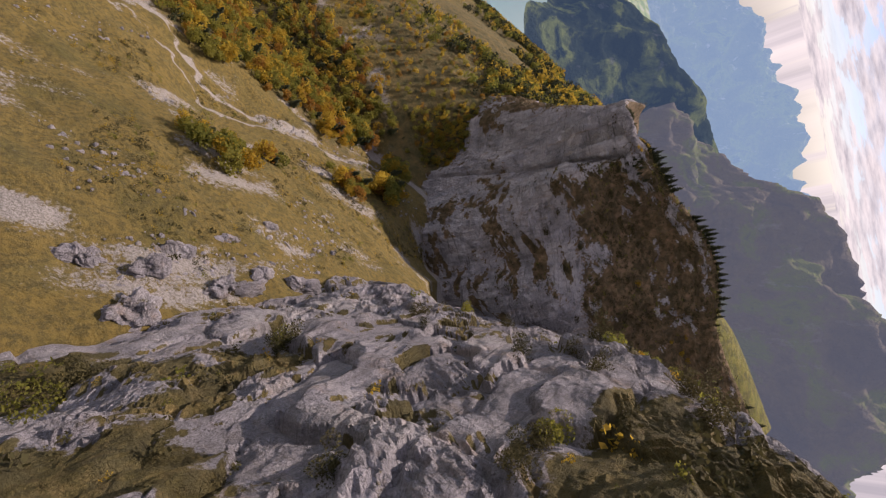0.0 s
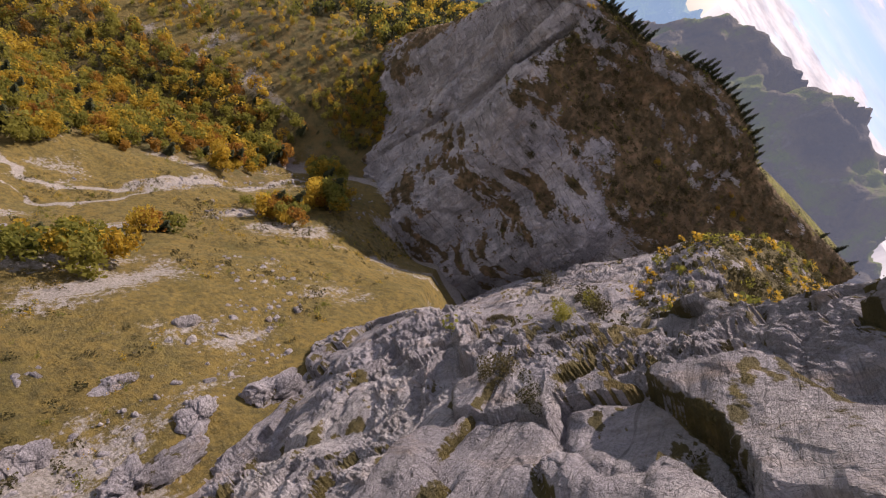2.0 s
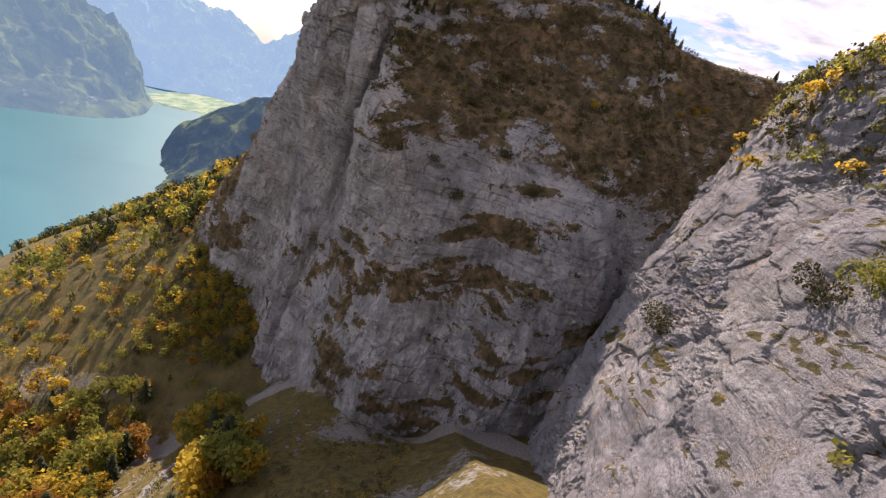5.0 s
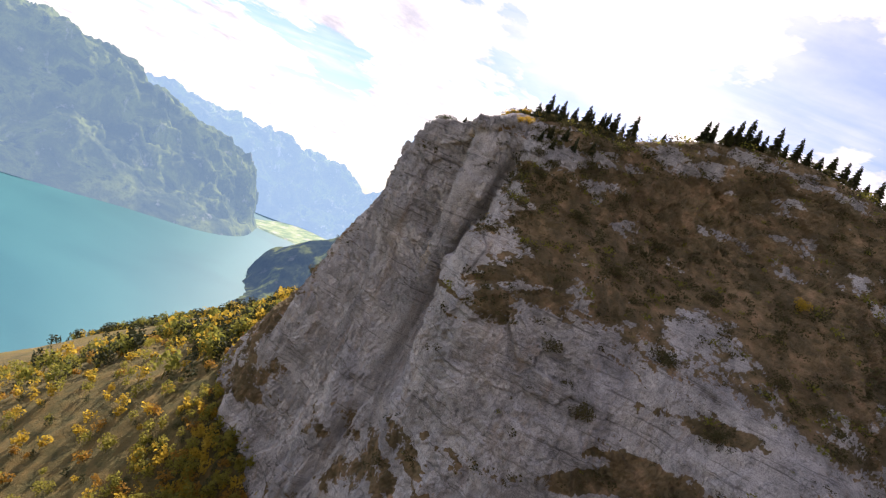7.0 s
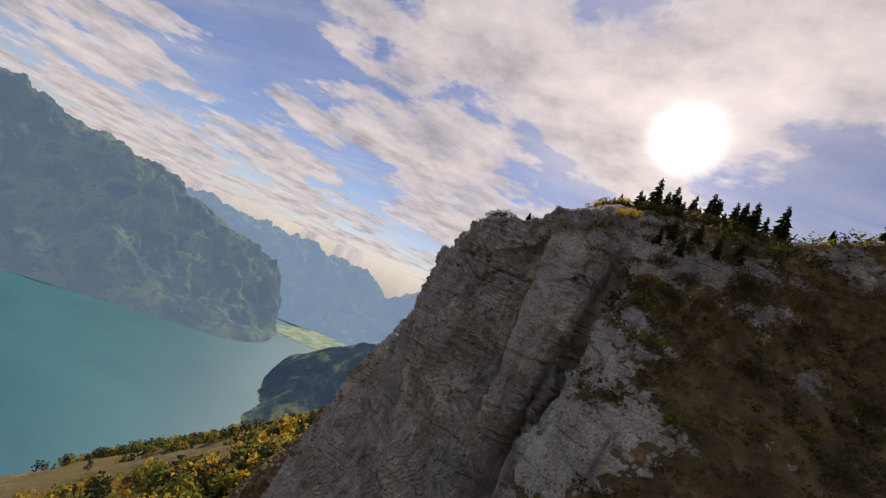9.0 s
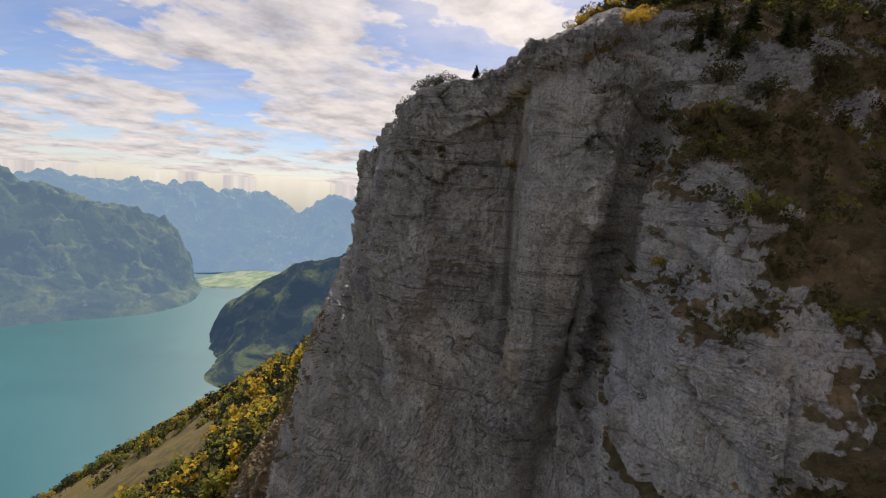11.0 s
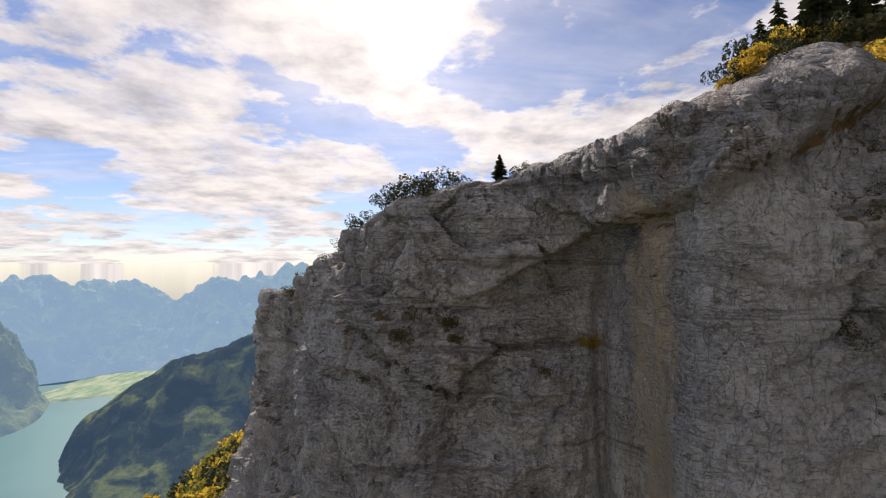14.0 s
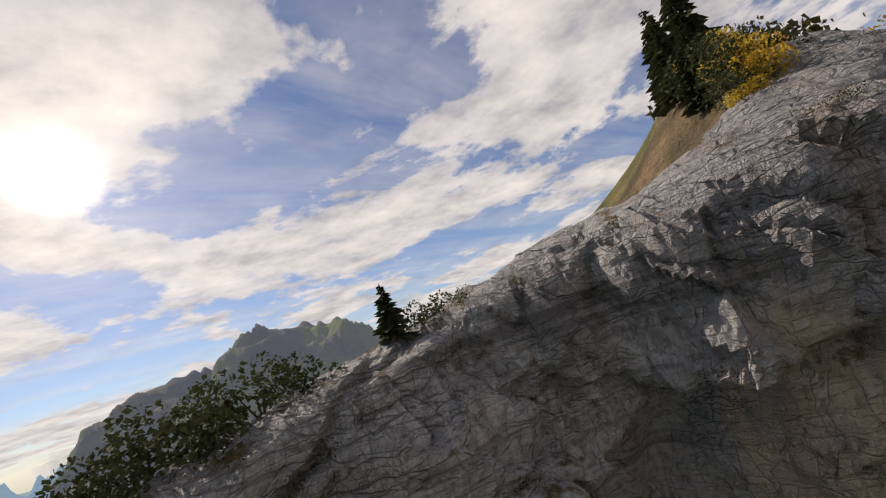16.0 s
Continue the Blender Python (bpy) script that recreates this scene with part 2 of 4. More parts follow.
SPRUCE = foliage_material("spruce_needles", (0.022, 0.034, 0.015), (0.034, 0.05, 0.02), (0.055, 0.062, 0.024), 0.2)
GOLD = foliage_material("golden_leaves", (0.36, 0.25, 0.035), (0.46, 0.28, 0.035), (0.52, 0.38, 0.055))
RUST = foliage_material("rust_leaves", (0.26, 0.11, 0.03), (0.36, 0.16, 0.035), (0.40, 0.24, 0.05))
GREEN = foliage_material("green_leaves", (0.11, 0.14, 0.032), (0.19, 0.205, 0.044), (0.29, 0.27, 0.055), 0.66)
SCRUB = foliage_material("scrub_leaves", (0.035, 0.04, 0.016), (0.06, 0.06, 0.022), (0.10, 0.085, 0.035), 0.3)


def bark_material():
    m, t, b, pos = material("bark")
    t.links.new(ramp(t, noise_n(t, scaled(t, pos, (6, 6, 1.5)), 1.0, 5, 0.7), [(0.35, (0.05, 0.035, 0.025)), (0.7, (0.15, 0.12, 0.095))]), b.inputs["Base Color"])
    b.inputs["Roughness"].default_value = 0.95
    return m


BARK = bark_material()


def water_material():
    m, t, b, pos = material("lake_water")
    t.links.new(ramp(t, noise_n(t, pos, 0.0015, 3, 0.5, 0.6), [(0.35, (0.016, 0.12, 0.155)), (0.65, (0.028, 0.155, 0.185))]), b.inputs["Base Color"])
    b.inputs["Roughness"].default_value = 0.4
    b.inputs["Specular IOR Level"].default_value = 0.5
    bump(t, b, noise_n(t, pos, 0.09, 5, 0.6), 0.12, 2.0)
    return m


WATER = water_material()


def far_material(name, low, high, bare, haze_glow, strength):
    """Woods, pastures and bare rock of a distant range; blue haze is put into the surface as its own glow."""
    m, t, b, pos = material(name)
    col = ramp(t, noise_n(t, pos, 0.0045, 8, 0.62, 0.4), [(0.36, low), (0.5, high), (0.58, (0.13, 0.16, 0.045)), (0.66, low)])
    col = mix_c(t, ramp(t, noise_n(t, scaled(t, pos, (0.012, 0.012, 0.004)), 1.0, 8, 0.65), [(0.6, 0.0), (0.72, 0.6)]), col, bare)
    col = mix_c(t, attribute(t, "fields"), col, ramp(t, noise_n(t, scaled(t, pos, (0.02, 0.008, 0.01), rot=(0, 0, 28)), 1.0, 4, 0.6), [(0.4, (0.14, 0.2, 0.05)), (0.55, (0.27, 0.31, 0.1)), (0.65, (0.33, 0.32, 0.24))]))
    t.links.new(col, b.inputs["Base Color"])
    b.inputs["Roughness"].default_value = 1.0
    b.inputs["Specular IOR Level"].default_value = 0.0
    # haze painted as emission, since no air is modelled in between
    b.inputs["Emission Color"].default_value = (*haze_glow, 1)
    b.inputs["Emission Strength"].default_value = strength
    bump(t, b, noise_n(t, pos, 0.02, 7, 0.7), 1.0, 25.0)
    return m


# last colour and number of each: tint and strength of the painted haze
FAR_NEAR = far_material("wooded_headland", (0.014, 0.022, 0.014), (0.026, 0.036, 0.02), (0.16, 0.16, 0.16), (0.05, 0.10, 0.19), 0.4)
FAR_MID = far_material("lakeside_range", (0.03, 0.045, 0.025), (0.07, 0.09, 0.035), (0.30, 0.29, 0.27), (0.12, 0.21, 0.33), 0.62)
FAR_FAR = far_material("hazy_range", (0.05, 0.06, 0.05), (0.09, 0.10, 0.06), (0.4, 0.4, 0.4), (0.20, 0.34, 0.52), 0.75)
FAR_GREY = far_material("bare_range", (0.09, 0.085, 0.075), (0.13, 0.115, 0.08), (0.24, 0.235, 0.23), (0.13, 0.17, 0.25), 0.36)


# ---- shapes in numbers ----
def lattice(ix, iy, iz, seed):
    h = (ix.astype(np.int64) * 374761393 + iy.astype(np.int64) * 668265263 + iz.astype(np.int64) * 2147483647 + seed * 974711) & 0xFFFFFFFF
    h = ((h ^ (h >> 13)) * 1274126177) & 0xFFFFFFFF
    h = ((h ^ (h >> 16)) * 2246822519) & 0xFFFFFFFF
    return ((h ^ (h >> 15)) & 0xFFFFFF) / float(0xFFFFFF)


def smooth_noise(p, seed=0):
    """Value noise from -1 to 1 at the points p."""
    i = np.floor(p).astype(np.int64)
    f = p - i
    f = f * f * f * (f * (f * 6 - 15) + 10)
    out = np.zeros(len(p))
    for dx in (0, 1):
        for dy in (0, 1):
            for dz in (0, 1):
                w = (f[:, 0] if dx else 1 - f[:, 0]) * (f[:, 1] if dy else 1 - f[:, 1]) * (f[:, 2] if dz else 1 - f[:, 2])
                out += w * lattice(i[:, 0] + dx, i[:, 1] + dy, i[:, 2] + dz, seed)
    return out * 2 - 1


def fractal(p, octaves=4, seed=0, gain=0.5):
    out, a, s = np.zeros(len(p)), 1.0, 1.0
    for o in range(octaves):
        out += a * smooth_noise(p * s + 17.3 * o, seed + o)
        a, s = a * gain, s * 2.03
    return out


def blocks(p, seed=0):
    """Broken rock: for each point the chance height of its block and how near it is to the joint."""
    i = np.floor(p).astype(np.int64)
    d1, d2, r1 = np.full(len(p), 9.0), np.full(len(p), 9.0), np.zeros(len(p))
    for dx in (-1, 0, 1):
        for dy in (-1, 0, 1):
            for dz in (-1, 0, 1):
                c = i + np.array((dx, dy, dz))
                q = np.stack([c[:, k] + 0.15 + 0.7 * lattice(c[:, 0], c[:, 1], c[:, 2], seed + 31 * k) for k in range(3)], 1)
                d = np.abs(q - p)
                d = d.max(1) * 0.6 + d.sum(1) * 0.3
                r = lattice(c[:, 0], c[:, 1], c[:, 2], seed + 7)
                closer = d < d1
                d2 = np.where(closer, d1, np.minimum(d2, d))
                r1 = np.where(closer, r, r1)
                d1 = np.where(closer, d, d1)
    return r1, np.clip((d2 - d1) / 0.12, 0, 1)


def spline(ctrl, n):
    """A smooth line of n points through the rows of ctrl (any array of rows), even in the row number."""
    c = np.concatenate([2 * ctrl[:1] - ctrl[1:2], ctrl, 2 * ctrl[-1:] - ctrl[-2:-1]])
    s = np.linspace(0, len(ctrl) - 1, n)
    k = np.minimum(s.astype(int), len(ctrl) - 2)
    u = (s - k).reshape(-1, *([1] * (ctrl.ndim - 1)))
    a, b, d, e = c[k], c[k + 1], c[k + 2], c[k + 3]
    return 0.5 * (2 * b + (d - a) * u + (2 * a - 5 * b + 4 * d - e) * u ** 2 + (3 * b - a - 3 * d + e) * u ** 3)


def grid_normals(g):
    du, dv = np.gradient(g, axis=0), np.gradient(g, axis=1)
    n = np.cross(du, dv)
    return n / np.maximum(np.linalg.norm(n, axis=2, keepdims=True), 1e-9)


def grid_object(name, g, mat, layers=(), flip=False, smooth=True):
    """One mesh from a grid of places, with float attributes on its points."""
    h, w, _ = g.shape
    me = bpy.data.meshes.new(name)
    idx = np.arange(h * w).reshape(h, w)
    quads = np.stack([idx[:-1, :-1], idx[:-1, 1:], idx[1:, 1:], idx[1:, :-1]], 2).reshape(-1, 4)
    if flip:
        quads = quads[:, ::-1]
    me.vertices.add(h * w)
    me.vertices.foreach_set("co", g.reshape(-1).astype(np.float32))
    me.loops.add(quads.size)
    me.loops.foreach_set("vertex_index", quads.reshape(-1).astype(np.int32))
    me.polygons.add(len(quads))
    me.polygons.foreach_set("loop_start", np.arange(0, quads.size, 4, dtype=np.int32))
    me.polygons.foreach_set("use_smooth", np.full(len(quads), smooth))
    for key, values in layers:
        me.attributes.new(key, "FLOAT", "POINT").data.foreach_set("value", values.reshape(-1).astype(np.float32))
    me.update(calc_edges=True)
    me.validate()
    me.materials.append(mat)
    return new(name, me)


def ease(x, a, b):
    t = np.clip((x - a) / (b - a), 0, 1)
    return t * t * (3 - 2 * t)


# ---- the great cliff: lines round the mountain from its foot over the crest to the meadows behind ----
CREST = np.array([(-122, 412, -98), (-111.5, 358, -92), (-98.5, 328, -87.5), (-90, 316, -81.2), (-79, 313.5, -79), (-73.5, 307, -77.6), (-67, 305, -75.3), (-60, 308, -71.5),
                  (-48, 311.5, -69), (-34, 317, -65.5), (-6, 325, -54.5), (17, 332, -49.5), (43, 336, -52), (74, 352, -58), (165, 400, -50)], float)
UPPER = np.array([(-130, 405, -132), (-111.5, 351, -110), (-99.5, 329.5, -95), (-91.5, 313.5, -92), (-74.5, 312, -92), (-72.8, 301.5, -92), (-63, 299.5, -92), (-58, 299, -88),
                  (-51, 290, -92), (-34, 301, -88), (-10, 315, -92), (15, 319, -82), (42, 319, -76), (66, 336, -79), (160, 385, -76)], float)
MIDDLE = np.array([(-140, 398, -165), (-118, 345, -135), (-99.5, 324, -118), (-92.5, 314, -117), (-74.3, 311.5, -115), (-72.5, 303, -115), (-63, 302, -115), (-60, 306, -112),
                   (-58, 277, -116), (-32, 276, -117), (-8, 286, -118), (15, 290, -112), (40, 295, -110), (63, 312, -108), (155, 370, -106)], float)
LOWER = np.array([(-165, 396, -210), (-125, 343, -162), (-99, 329, -150), (-91, 318, -145), (-80, 312, -142), (-73, 308, -142), (-66, 304, -142), (-62, 302, -140),
                  (-57, 283, -147), (-33, 266, -150), (-4, 268, -160), (16, 262, -145), (36, 266, -140), (60, 285, -140), (150, 345, -140)], float)
BASE = np.array([(-190, 392, -270), (-143, 347, -230), (-109, 334, -215), (-95, 321, -210), (-88, 308, -208), (-78, 302, -208), (-70, 298, -206), (-64, 292, -204),
                 (-55, 275, -202), (-32, 256, -200), (-2, 256, -205), (15, 250, -190), (34, 254, -180), (58, 270, -170), (148, 330, -165)], float)
FOOT = BASE + np.array((-4, -16, -110.0))


def rock_relief(p, size=1.0, small=1.0):
    """How far the rock stands out at the points p, in metres: buttresses, beds, blocks and open joints."""
    warp = np.stack([fractal(p / 11 + 40 * k, 3, 60 + k) for k in range(3)], 1) * 2.2
    q = p + warp
    tilt = np.array(Euler((radians(14), radians(22), 0)).to_matrix())
    r = q @ tilt
    b1, j1 = blocks(r / np.array((9.0, 9.0, 5.2)), 3)
    b2, j2 = blocks(r / np.array((3.1, 3.1, 1.5)), 11)
    b3, j3 = blocks(r / np.array((1.25, 1.25, 0.7)), 17)
    bed = r[:, 2] / 3.1 + 0.7 * fractal(p / 24, 2, 45)
    ledge = (bed - np.floor(bed)) ** 2
    strong = 0.5 + 0.5 * smooth_noise(p / 16, 47)
    out = 2.1 * fractal(p / np.array((16, 16, 32.0)), 3, 5)
    out += 1.5 * (b1 - 0.5) - 0.35 * (1 - j1) + 0.75 * (b2 - 0.5) * (0.4 + 0.6 * small) - 0.22 * (1 - j2) * strong + 0.32 * (b3 - 0.5) * strong * small
    out += 0.8 * ledge * strong + 0.5 * fractal(p / np.array((2.2, 2.2, 7.0)), 3, 25) + 0.22 * small * fractal(p / 0.9, 2, 21)
    return out * size


def mountain():
    rails = np.stack([FOOT, BASE, LOWER, MIDDLE, UPPER, CREST, CREST + np.array((3, 24, -11.0)), CREST + np.stack([np.full(15, 10.0), np.full(15, 130.0), -60 + 34 * ease(CREST[:, 0], 30, 70)], 1), CREST + np.array((40, 420, -260.0))])
    g = spline(spline(rails, 540).transpose(1, 0, 2), 1020).transpose(1, 0, 2)
    h, w, _ = g.shape
    n = grid_normals(g)
    p = g.reshape(-1, 3)
    level = np.repeat(np.linspace(0, 8, h)[:, None], w, 1)
    front = 1 - ease(level, 4.7, 5.4)
    steep = 1 - np.clip(np.abs(n[:, :, 2]), 0, 1)
    d = rock_relief(p).reshape(h, w) * (0.12 + 0.88 * front) * (0.45 + 0.55 * ease(steep, 0.2, 0.6))
    # a roof of rock that climbs to the east above the pale panel, and the hollow of the chimney
    x, y, z = g[:, :, 0], g[:, :, 1], g[:, :, 2]
    here = ease(x, -88, -80) * (1 - ease(x, -64, -60)) * front
    roof = -84.3 + 0.52 * (x + 76)
    d = d + here * 1.7 * ease(z, roof - 0.4, roof + 0.5) * (1 - ease(z, roof + 4, roof + 9))
    calm = ease(x, -77, -75) * (1 - ease(x, -68, -65)) * (1 - ease(z, roof - 1, roof)) * ease(z, -128, -112) * front
    d = d * (1 - 0.6 * calm)
    corner = np.exp(-((x + 74.6 + 0.02 * (z + 95)) / 0.45) ** 2) * (1 - ease(z, roof - 0.5, roof + 1)) * ease(z, -135, -120) * front
    d = d - 1.3 * corner
    cleft = np.exp(-((x + 60.5 - 0.16 * (z + 95)) / 1.8) ** 2) * (1 - ease(z, -86, -80)) * front
    d = d - 3.4 * cleft
    g = g - n * d[:, :, None]
    n2 = grid_normals(g)
    # turf holds on the gentle middle of the face, on ledges and behind the crest
    p = g.reshape(-1, 3)
    x, z = g[:, :, 0], g[:, :, 2]
    slope = ease(x, -64, -40) * ease(z, -128, -96) * 0.66 + ease(x, 5, 40) * ease(z, -135, -112) * 0.5
    ledge = ease(np.abs(n2[:, :, 2]), 0.35, 0.75)
    patch = (0.8 * fractal(p / 26, 3, 32) + 0.7 * fractal(p / np.array((9, 9, 5.0)), 4, 33)).reshape(h, w)
    left = ease(-x, 108, 128) * 0.55
    tilt = np.array(Euler((radians(10), radians(-16), 0)).to_matrix())
    band = fractal((p @ tilt) / np.array((34, 34, 4.6)), 3, 35).reshape(h, w)
    band = ease(band, 0.18, 0.5) * ease(x, -74, -50) * front
    slope = slope + 0.6 * band
    plants = np.clip(slope + 0.45 * ledge - 0.08 + 0.68 * patch * (0.3 + slope) + left + 0.5 * ease(-z, 150, 185) * (0.4 + patch), 0, 1)
    plants = np.maximum(plants, ease(level, 5.0, 5.2))
    x, z = g[:, :, 0], g[:, :, 2]
    y = g[:, :, 1]
    pale = ease(y + 0.3 * patch, 303.6, 304.4) * (1 - ease(y + 0.3 * patch, 308.2, 309.0)) * ease(x, -77, -76) * (1 - ease(x, -71.8, -71)) * (1 - ease(z, -82.5, -81)) * ease(z, -132, -118) * front
    scrub = ease(slope, 0.2, 0.6) * 0.9 + 0.6 * ledge * front + 0.25 * patch
    return grid_object("mountain_cliff", g, ROCK, [("plants", plants), ("pale", pale), ("lawn", ease(level, 5.35, 5.7) * ease(x, -40, 0))], smooth=False), g, plants, scrub, n2


CLIFF, CLIFF_G, CLIFF_P, CLIFF_S, CLIFF_N = mountain()
tagged(CLIFF, "grey limestone mountain cliff with brown turf slope and ledges", "cliff", kind="structure")

# ---- the near wall on the other side of the gorge ----
WALL_Y = np.array((-70, -20, 20, 45, 65, 85, 105, 118, 135, 155, 185, 215, 245, 275), float)


def wall_rail(xs, zs):
    return np.stack([np.array(xs, float), WALL_Y, np.array(zs, float)], 1)


def near_wall():
    foot = wall_rail((-6, -6, -6, -5, -5, -5, -5, -5, 2, 8, 14, 22, 32, 48), (-200, -200, -200, -200, -200, -200, -200, -210, -220, -220, -220, -220, -230, -230))
    low = wall_rail((3, 3, 3, 3, 5, 4, 3, 5, 12, 18, 24, 32, 40, 56), (-125, -125, -128, -128, -122, -122, -120, -124, -138, -150, -156, -156, -152, -150))
    mid = wall_rail((12, 12, 12, 12, 13.5, 13, 16, 18, 28, 33, 37, 41, 48, 60), (-80, -80, -80, -79, -72, -76, -88, -96, -106, -113, -118, -122, -124, -118))
    upper = wall_rail((24, 22, 20, 18.5, 19, 20, 25, 29, 39, 44, 45, 48, 54, 69), (-30, -32, -36, -39, -40, -45, -66, -75, -90, -93, -92, -92, -97, -90))
    crest = wall_rail((45, 42, 40, 36, 34, 32, 30, 35, 48, 53, 55, 57, 66, 84), (40, 32, 22, 16, 9, -12, -45, -62, -82, -80, -67, -65, -64, -60))
    back = crest + np.array((55, 0, 3.0))
    far = crest + np.array((170, 30, -40.0))
    g = spline(spline(np.stack([foot, low, mid, upper, crest, back, far]), 470).transpose(1, 0, 2), 820).transpose(1, 0, 2)
    h, w, _ = g.shape
    n = grid_normals(g)
    level = np.repeat(np.linspace(0, 6, h)[:, None], w, 1)
    front = 1 - ease(level, 3.6, 4.6)
    p = g.reshape(-1, 3)
    warp = np.stack([fractal(p / 15 + 9 * k, 3, 80 + k) for k in range(3)], 1) * 3.5
    tilt = np.array(Euler((radians(-18), radians(24), radians(12))).to_matrix())
    q = (p + warp) @ tilt
    s1, e1 = blocks(q / np.array((15, 26, 11.0)), 29)
    s2, e2 = blocks(q / np.array((4.2, 6.0, 2.6)), 31)
    s3, e3 = blocks(q / np.array((1.7, 2.2, 1.2)), 37)
    broken = ease(fractal(p / 21, 3, 39), -0.08, 0.22)
    south_end = 1 - 0.7 * ease(p[:, 1], 100, 140)
    d = south_end * (3.2 * (s1 - 0.5) - 0.9 * (1 - e1)) + 1.6 * fractal(p / 18, 3, 41) + 0.35 * fractal(p / np.array((2.5, 7.0, 2.5)), 3, 43)
    d += broken * (1.5 * (s2 - 0.5) - 0.5 * (1 - e2) + 0.6 * (s3 - 0.5) - 0.25 * (1 - e3)) + (1 - broken) * 0.25 * (s2 - 0.5)
    g = g + n * (d.reshape(h, w) * (0.3 + 0.7 * front))[:, :, None]
    n2 = grid_normals(g)
    patch = fractal(g.reshape(-1, 3) / 8, 4, 35).reshape(h, w)
    wide = fractal(g.reshape(-1, 3) / 23, 3, 36).reshape(h, w)
    south = 1 - ease(g[:, :, 1], 25, 70)
    high = ease(g[:, :, 2], -62, -20)
    plants = 0.9 * ease(np.abs(n2[:, :, 2]), 0.3, 0.7) * (0.55 + 0.5 * patch) + 0.3 * patch + 0.02 + ease(level, 3.2, 4.2) * 0.6
    plants = np.clip(plants + south * (0.12 + 0.9 * wide) + 0.35 * high * (0.3 + wide) - 0.25 * (1 - south) * broken.reshape(h, w), 0, 1)
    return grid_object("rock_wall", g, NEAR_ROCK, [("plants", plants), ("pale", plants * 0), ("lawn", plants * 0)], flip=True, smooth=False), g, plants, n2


WALL, WALL_G, WALL_P, WALL_N = near_wall()
tagged(WALL, "pale grey limestone wall with scrub on its ledges", "rock wall", kind="structure")


# ---- the ground: meadow slope, gorge, wooded spurs, down to the lake ----
LAKE = -890.0


def ridge(x, y, line, side):
    """The height of a spur that falls off on both sides of a line of places."""
    best = np.full(x.shape, -5000.0)
    for (x0, y0, z0), (x1, y1, z1) in zip(line, line[1:]):
        dx, dy = x1 - x0, y1 - y0
        t = np.clip(((x - x0) * dx + (y - y0) * dy) / (dx * dx + dy * dy), 0, 1)
        best = np.maximum(best, z0 + (z1 - z0) * t - side * np.hypot(x - x0 - t * dx, y - y0 - t * dy))
    return best


def ground_height(x, y):
    xx = np.minimum(x, 6.0)
    meadow = -138 + 0.92 * np.maximum(xx, -110) + 0.62 * np.minimum(xx + 110, 0) - 0.28 * (y - 100) - 0.38 * np.maximum(y - 152, 0) * ease(x, -60, 0)
    meadow = meadow + 0.05 * np.minimum(y - 60, 0)
    spur = ridge(x, y, [(60, 420, -150), (-100, 440, -165), (-150, 540, -192), (-218, 686, -238), (-365, 787, -352), (-470, 826, -486), (-560, 856, -620), (-680, 900, -800)], 0.72)
    south = ridge(x, y, [(-420, 180, -420), (-520, 420, -520), (-720, 640, -640)], 0.6)
    return np.maximum(np.maximum(meadow, spur), np.maximum(south, -960))


def wooded(x, y):
    """Where the wood stands west of the meadow."""
    edge = 140 - 24 * ease(y, 175, 215) - 0.05 * (y - 160) + 14 * np.sin(y / 19.0) + 6 * np.sin(y / 7.3 + 1) + 60 * (1 - ease(y, 80, 140))
    return ease(-x, edge - 3, edge + 3) * ease(y, 70, 95) * (1 - ease(y - 0.1 * (x + 150), 278, 292))


def ground():
    ax = np.concatenate([np.linspace(-1500, -330, 60)[:-1], np.linspace(-330, 70, 350), np.linspace(70, 900, 30)[1:]])
    ay = np.concatenate([np.linspace(-900, -20, 40)[:-1], np.linspace(-20, 480, 370), np.linspace(480, 2600, 90)[1:]])
    x, y = np.meshgrid(ax, ay)
    z = ground_height(x, y)
    p = np.stack([x, y, z], 2)
    flatp = p.reshape(-1, 3) * np.array((1, 1, 0.5))
    rough = fractal(flatp / 60, 4, 71).reshape(x.shape)
    terraces = fractal(flatp / np.array((30, 90, 8.0)), 3, 77).reshape(x.shape)
    fine = fractal(flatp / 5, 4, 73).reshape(x.shape)
    p[:, :, 2] += 5.0 * rough + 1.2 * terraces + 0.45 * fine
    n = grid_normals(p)
    # paths and stony bands on the meadow, gravel in the bed of the gorge
    bands = fractal(flatp / np.array((26, 40, 7.0)), 4, 79).reshape(x.shape)
    track = np.exp(-((p[:, :, 2] + 262 + 8 * rough) / 1.6) ** 2) + np.exp(-((p[:, :, 2] + 240 + 12 * rough + 0.1 * y) / 1.4) ** 2)
    near = ease(x, -45, -5) * (1 - ease(y, 110, 150))
    stones = np.clip(0.2 + 0.55 * bands + 0.16 * near + 0.8 * track * (x > -260) * (1 - ease(y, 235, 262)), 0, 1)
    bed = ridge(x, y, [(40, 222, 0), (8, 246, 0), (-25, 265, 0), (-62, 284, 0), (-100, 268, 0), (-130, 256, 0)], 1.0)
    stones = np.maximum(stones, ease(bed + 3 * fine, -13, -5))
    woods = np.maximum(wooded(x, y), ease(y + 0.3 * x, 226, 250) * ease(-x, 60, 90)) * (1 - ease(bed, -10, -4))
    pasture = fractal(flatp / 70, 3, 91).reshape(x.shape)
    woods = woods * (1 - 0.9 * ease(pasture, 0.25, 0.5) * (y > 380))
    return grid_object("ground", p, MEADOW, [("stones", stones), ("woods", woods)])


tagged(ground(), "steep autumn meadow with stony paths above a gorge", "ground", kind="structure")


